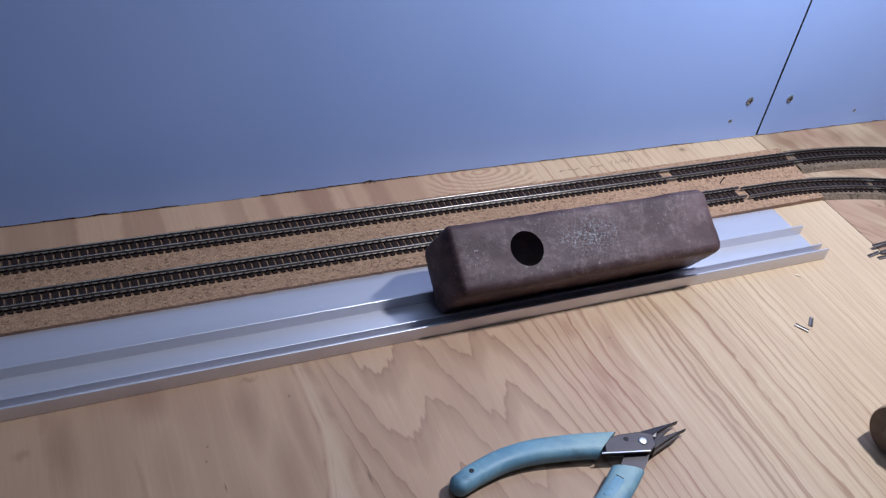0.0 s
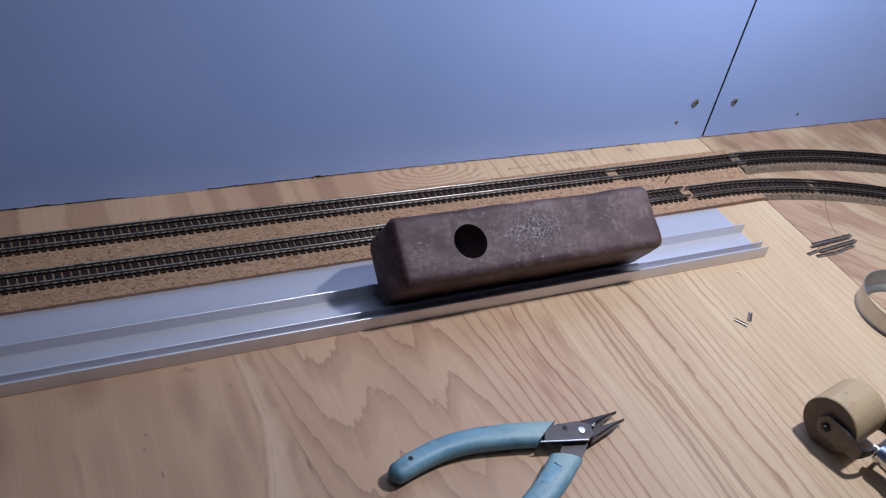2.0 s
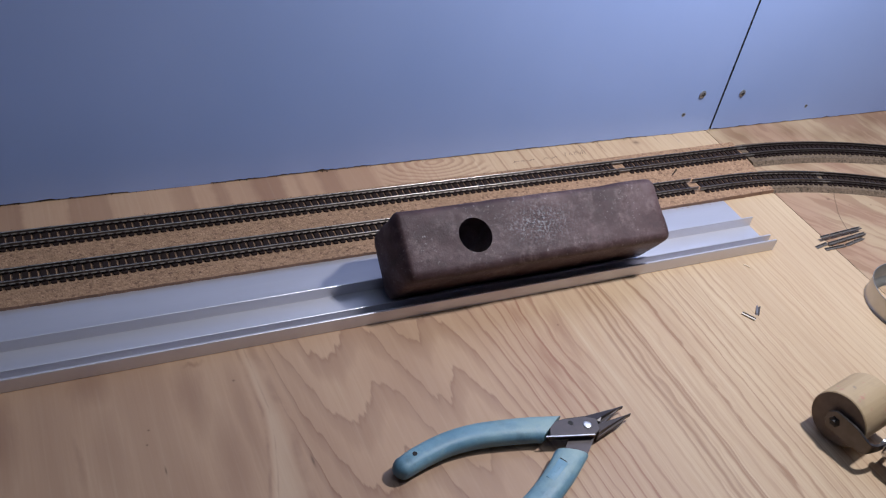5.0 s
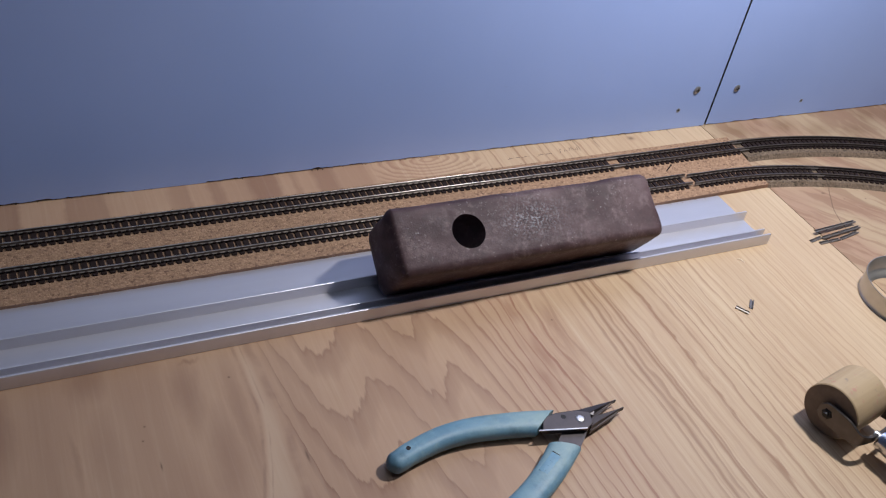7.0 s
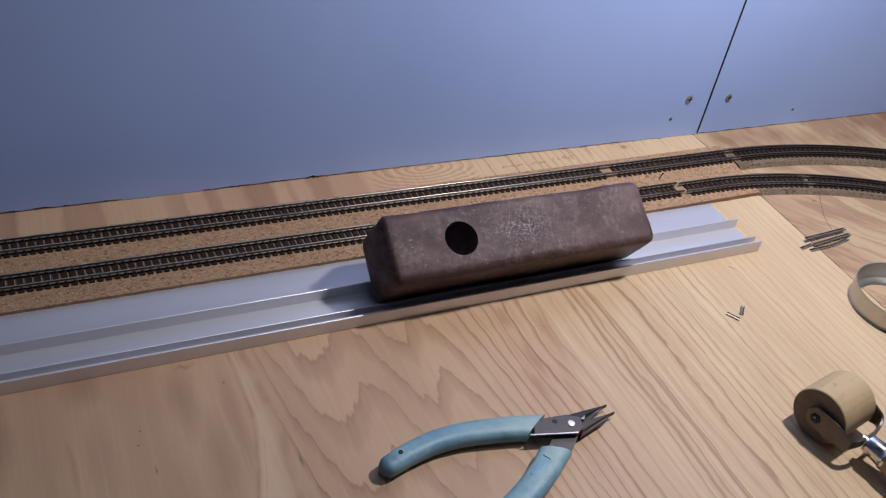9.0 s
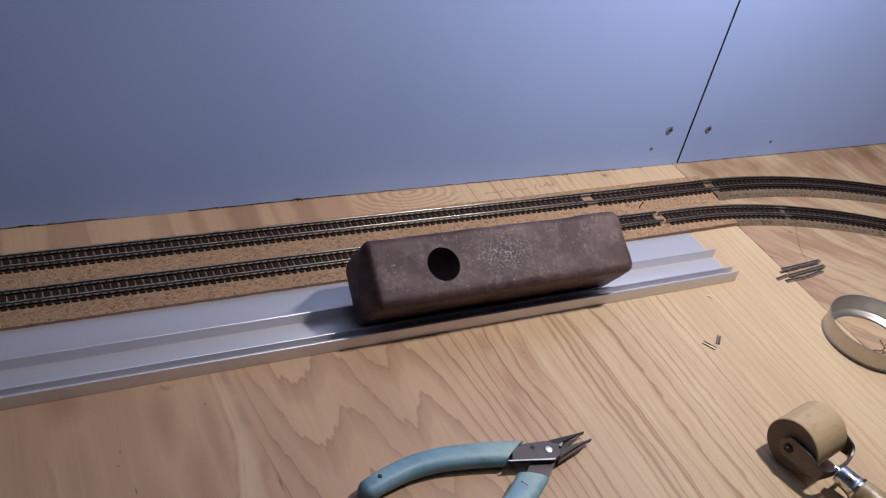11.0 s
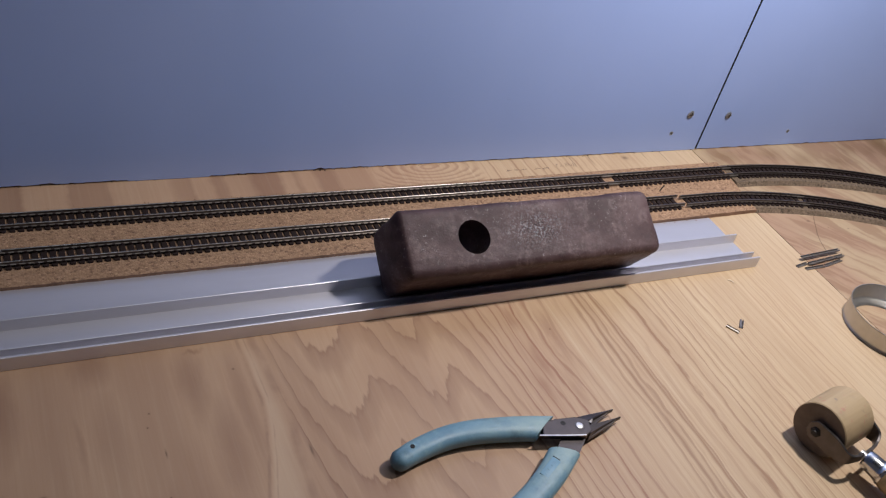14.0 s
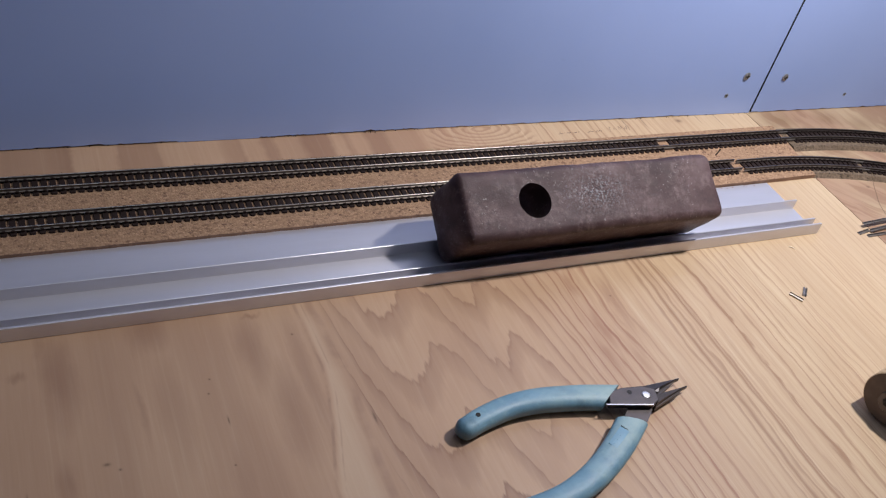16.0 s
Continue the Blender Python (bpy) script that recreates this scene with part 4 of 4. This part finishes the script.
# ---- the seam roller ----
def seam_roller():
    """Local frame: x along the roller's axle, -y towards the handle."""
    ob = thing("seam_roller", "wooden seam roller with chrome ferrule lying on the plywood", "hand roller", at(-117.8, -274.3, 15.1, 0, 0, 12.5))
    r, half = 15.1, 14.0
    bm = bmesh.new()
    lathe(bm, [(4.0, -half), (r - 0.5, -half), (r, -half + 0.5), (r, half - 0.5), (r - 0.5, half), (4.0, half)], 48, "x")
    for f in bm.faces:
        c = f.calc_center_median()
        f.material_index = 1 if abs(c.x) > half - 0.1 else 0
    part("roller", bm, [ROLLER, ROLLER_END], ob, "cylindrical boxwood roller with dark ends", smooth=True)
    # axle with nuts
    bm = bmesh.new()
    lathe(bm, [(0.0, -18.9), (1.3, -18.9), (1.5, -18.5), (1.5, 18.5), (1.3, 18.9), (0.0, 18.9)], 16, "x")
    part("axle", bm, BLACK, ob, "dark steel axle", smooth=True)
    for sx in (-1, 1):
        bm = bmesh.new()
        lathe(bm, [(0.0, sx * 16.6), (3.0, sx * 16.6), (3.0, sx * 17.4), (2.4, sx * 17.9), (0.0, sx * 17.9)], 6, "x")
        part("nut", bm, BLACK, ob, "dark six-sided axle nut")
    # the bent fork
    line = smooth_path([(-16.2, 5.0, 0.0), (-16.2, -4.0, 0.0), (-16.2, -13.0, -0.8), (-15.4, -18.8, -1.6), (-9.0, -21.6, -2.0), (0.0, -22.4, -2.0), (9.0, -21.6, -2.0), (15.4, -18.8, -1.6), (16.2, -13.0, -0.8), (16.2, -4.0, 0.0), (16.2, 5.0, 0.0)], 6)

    def strip(k):
        m = abs(k - 0.5) * 2
        h = 2.4 + 3.6 * min(1.0, max(0.0, (m - 0.25) / 0.4))
        if m > 0.93:
            h *= 1 - (m - 0.93) / 0.07 * 0.55
        return [(-0.8, -h), (0.8, -h), (0.8, h), (-0.8, h)]

    bm = sweep(bmesh.new(), line, strip)
    bmesh.ops.bevel(bm, geom=list(bm.edges), offset=0.25, segments=1, affect="EDGES")
    part("fork", bm, FORK, ob, "bent dull steel fork", smooth=True, angle=35)
    # neck, ferrule and handle, the tail sinking to the bench
    tilt = Matrix.Translation((-3.3, -22.0, -2.0)) @ Matrix.Rotation(radians(4.0), 4, "X") @ Matrix.Rotation(radians(3.5), 4, "Z")
    for name, prof, mat, label in (
        ("neck", [(0.0, 1.6), (2.6, 1.6), (2.6, -5.0), (0.0, -5.0)], BRIGHT, "short steel neck"),
        ("ferrule", [(0.0, -1.4), (4.7, -1.6), (5.3, -2.6), (5.7, -9.5), (6.2, -12.0), (6.8, -12.6), (6.8, -13.8), (0.0, -13.8)], CHROME, "polished chrome ferrule"),
        ("handle", [(0.0, -13.6), (6.4, -13.6), (7.2, -15.4), (8.4, -30.0), (9.5, -52.0), (10.0, -68.0), (9.4, -86.0), (7.6, -98.0), (8.6, -108.0), (7.2, -116.0), (3.0, -119.0), (0.0, -119.5)], HANDLE, "varnished turned wooden handle"),
    ):
        bm = lathe(bmesh.new(), prof, 32, "y")
        bmesh.ops.transform(bm, matrix=tilt, verts=bm.verts)
        part(name, bm, mat, ob, label, smooth=True, angle=35)
    return ob


seam_roller()


# ---- the tin ring ----
def tin_ring():
    ob = thing("tin_ring", "open tin jar ring standing on the plywood with dark pins inside", "metal ring", at(3.0, -210.2))
    bm = lathe(bmesh.new(), [(23.4, 0.2), (28.9, 0.15), (29.6, 0.4), (29.85, 0.9), (29.6, 1.5), (29.3, 1.9), (29.3, 3.4), (29.6, 12.6), (30.0, 13.1), (29.9, 13.6), (29.4, 13.6), (29.15, 13.0), (28.85, 3.8), (28.3, 2.9), (27.2, 2.4), (25.4, 1.9), (23.8, 1.0), (23.4, 0.2)], 72)
    part("band", bm, TIN, ob, smooth=True, angle=45)
    return ob


tin_ring()


# ---- loose small things ----
def strip_pieces():
    """Dark rail-joiner strips lying crossed in a heap."""
    for x0, y0, x1, y1, z in ((-9.1, -137.6, 30.3, -134.8, 2.5), (-17.3, -143.6, -5.0, -141.4, 0.05), (-6.6, -143.4, 31.1, -139.4, 1.2), (-12.0, -146.9, 6.7, -146.4, 0.05), (7.6, -146.3, 26.6, -142.8, 0.05)):
        length, turn = math.hypot(x1 - x0, y1 - y0), math.degrees(math.atan2(y1 - y0, x1 - x0))
        ob = thing("joiner_strip", "dark grey folded metal strip in a small heap", "metal strip", at(x0, y0, z, 0, 0, turn), "heap of joiner strips")
        # joiners still held together by a narrow neck
        count = max(2, round(length / 9.0))
        piece = length / count
        for k in range(count):
            bm = bmesh.new()
            extrude_x(bm, [(-1.25, 0.0), (1.25, 0.0), (1.25, 0.8), (0.6, 1.1), (0.55, 0.95), (0.95, 0.7), (0.95, 0.2), (-0.95, 0.2), (-0.95, 0.7), (-0.55, 0.95), (-0.6, 1.1), (-1.25, 0.8)], k * piece, (k + 1) * piece - 0.7)
            part("joiner", bm, STRIP, ob)
        part("neck", box(bmesh.new(), 0.5, length - 1.2, -0.3, 0.3, 0.02, 0.16), STRIP, ob)


STRIP = plain("dark_strip_metal", (0.23, 0.21, 0.205), 0.45, 0.7, vary=0.25)
strip_pieces()


def loose_joiner(x0, y0, x1, y1, label, material):
    length, turn = math.hypot(x1 - x0, y1 - y0), math.degrees(math.atan2(y1 - y0, x1 - x0))
    bm = bmesh.new()
    extrude_x(bm, [(-1.15, 0.0), (1.15, 0.0), (1.15, 0.9), (0.5, 1.2), (0.45, 1.0), (0.9, 0.75), (0.9, 0.22), (-0.9, 0.22), (-0.9, 0.75), (-0.45, 1.0), (-0.5, 1.2), (-1.15, 0.9)], 0.0, length)
    ob = obj("rail_joiner", bm, material)
    ob.matrix_basis = at(x0, y0, 0.05, 0, 0, turn)
    tagged(ob, label, "rail joiner", "loose rail joiners")


loose_joiner(-114.0, -184.8, -109.4, -191.9, "small dull metal rail joiner lying on the plywood", RAIL_SIDE)
loose_joiner(-99.6, -182.6, -105.2, -188.4, "small dark metal rail joiner lying on the plywood", STRIP)


def pin(x, y, z, tilt, turn, length=9.0, r=0.24, label="", group=""):
    bm = bmesh.new()
    lathe(bm, [(0.0, 0.0), (0.75 * r, 0.6), (r, 1.2), (r, length - 0.5), (1.9 * r, length - 0.4), (1.9 * r, length), (0.0, length + 0.15)], 8)
    ob = obj("track_pin", bm, PIN)
    ob.matrix_basis = at(x, y, z, 0, 0, turn) @ pose(0, 0, 0, 0, tilt, 0)
    return tagged(ob, label or "small black steel track pin", "pin", group)


pin(-74.5, -53.0, 2.2, 52, 25, 6.4, 0.42, label="small black track pin leaning out of the cork")
RNG = random.Random(11)
for k, (x, y, turn) in enumerate(((0.6, -219.6, 168), (3.4, -221.2, 20), (6.0, -222.4, 155), (8.6, -222.0, 40), (10.4, -223.4, 175), (12.6, -224.6, 10), (9.2, -219.8, 75), (16.4, -221.2, 130), (18.8, -221.6, 60))):
    pin(x, y, 0.55 + 0.3 * (k % 3), RNG.uniform(84, 95), turn, RNG.uniform(6.0, 7.5), 0.24, label="small black track pin lying in the tin ring", group="pins in the ring")


def wall_screw(x, z, size, label):
    ob = thing("wall_screw", label, "screw", at(x, 0.0, z, 90, 0, RNG.uniform(-20, 20)), "backdrop screws")
    bm = lathe(bmesh.new(), [(0.0, 1.3), (size * 0.5, 1.25), (size * 0.82, 0.95), (size, 0.45), (size, 0.0), (size * 0.9, -1.0), (0.0, -1.0)], 24)
    part("head", bm, ZINC, ob, smooth=True)
    bm = box(bmesh.new(), -size * 0.62, size * 0.62, -0.42, 0.42, 1.0, 1.34)
    box(bm, -0.42, 0.42, -size * 0.62, size * 0.62, 1.005, 1.345)
    part("cross_slot", bm, BLACK, ob, "dark cross recess")


wall_screw(-20.2, 33.1, 3.1, "zinc pan-head screw in the blue panel")
wall_screw(18.8, 31.3, 2.9, "zinc pan-head screw in the blue panel")


def wall_hole(x, z, size, label):
    bm = lathe(bmesh.new(), [(0.0, 0.12), (size * 0.6, 0.12), (size * 0.75, 0.3), (size, 0.2), (size * 1.1, -0.3), (0.0, -0.3)], 14)
    for v in bm.verts:
        v.co.x += 0.25 * noise.noise(v.co * 2.0) * size
    for f in bm.faces:
        f.material_index = 0 if f.calc_center_median().xy.length > size * 0.55 else 1
    ob = obj("screw_hole", bm, [TORN, DARK_BOARD])
    ob.matrix_basis = at(x, 0.0, z, 90, 0, 0)
    tagged(ob, label, "hole", "old holes in the backdrop")


wall_hole(-31.5, 16.4, 1.7, "small torn screw hole in the blue panel")
wall_hole(93.3, 13.6, 1.5, "small torn screw hole in the blue panel")


def faded_stamp():
    """Worn pencil writing that nobody can read: short slanting strokes."""
    bm = bmesh.new()
    rng = random.Random(3)
    for x0, x1, y, h in ((-181.0, -164.0, -13.6, 1.5), (-159.0, -145.0, -13.2, 1.2), (-140.0, -121.0, -10.6, 3.6)):
        x = x0
        while x < x1:
            step = rng.uniform(0.9, 2.0)
            if rng.random() < 0.3:
                x += step
                continue
            a = Vector((x, y + rng.uniform(-h, h), 0.03))
            b = Vector((x + step * rng.uniform(0.6, 1.5), y + rng.uniform(-h, h), 0.03))
            side = (b - a).cross(Vector((0, 0, 1))).normalized() * rng.uniform(0.16, 0.34)
            low = [bm.verts.new(c) for c in (a - side, b - side, b + side, a + side)]
            high = [bm.verts.new(v.co + Vector((0, 0, 0.05))) for v in low]
            bm.faces.new(high)
            for i in range(4):
                bm.faces.new((low[i], low[(i + 1) % 4], high[(i + 1) % 4], high[i]))
            x += step
    tagged(obj("pencil_marks", bm, INK), "faded unreadable pencil marks on the plywood", "pencil marks")


faded_stamp()


def crumbs(name, spots, material, label, seed):
    bm = bmesh.new()
    rng = random.Random(seed)
    for x, y, z, size in spots:
        made = bmesh.ops.create_icosphere(bm, subdivisions=1, radius=1.0)["verts"]
        turn = Matrix.Rotation(rng.uniform(0, 6.28), 3, "Z")
        s = Vector((size * rng.uniform(0.6, 1.6), size * rng.uniform(0.4, 0.9), size * rng.uniform(0.3, 0.6)))
        for v in made:
            v.co = turn @ Vector([a * b * rng.uniform(0.7, 1.2) for a, b in zip(v.co, s)]) + Vector((x, y, z + s.z * 0.8))
    tagged(obj(name, bm, material), label, "crumbs", kind="stuff")


def debris():
    rng = random.Random(8)
    crumbs("wall_foot_crumbs", [(-560 + 560 * rng.random() ** 1.2, rng.uniform(-1.2, -0.1), 0.0, rng.uniform(0.2, 0.6)) for _ in range(130)], BLACK, "dark crumbs along the wall's foot", 1)
    crumbs("cork_crumbs", [(rng.uniform(-112, -56), rng.uniform(-87.0, -85.6), 0.9, rng.uniform(0.3, 0.6)) for _ in range(12)]
           + [(rng.uniform(-560, -110), rng.uniform(-22.5, -26.5), 0.0, rng.uniform(0.25, 0.6)) for _ in range(120)]
           + [(rng.uniform(-560, -20), rng.uniform(-84, -24), 3.0, rng.uniform(0.2, 0.5)) for _ in range(160)], CORK, "loose cork crumbs beside the roadbed", 2)


debris()


def splinter():
    bm = bmesh.new()
    line = smooth_path([(0.0, 0.0, 0.35), (1.6, -1.1, 0.5), (2.3, -2.8, 0.4), (2.5, -4.2, 0.3)], 4)
    sweep(bm, line, lambda k: oval(0.42 * (1 - 0.7 * k), 0.3 * (1 - 0.6 * k), 6))
    ob = obj("wood_splinter", bm, CHIP)
    ob.matrix_basis = at(-82.5, -146.8)
    tagged(ob, "tiny pale curled wood splinter on the plywood", "splinter")


splinter()

tracks()
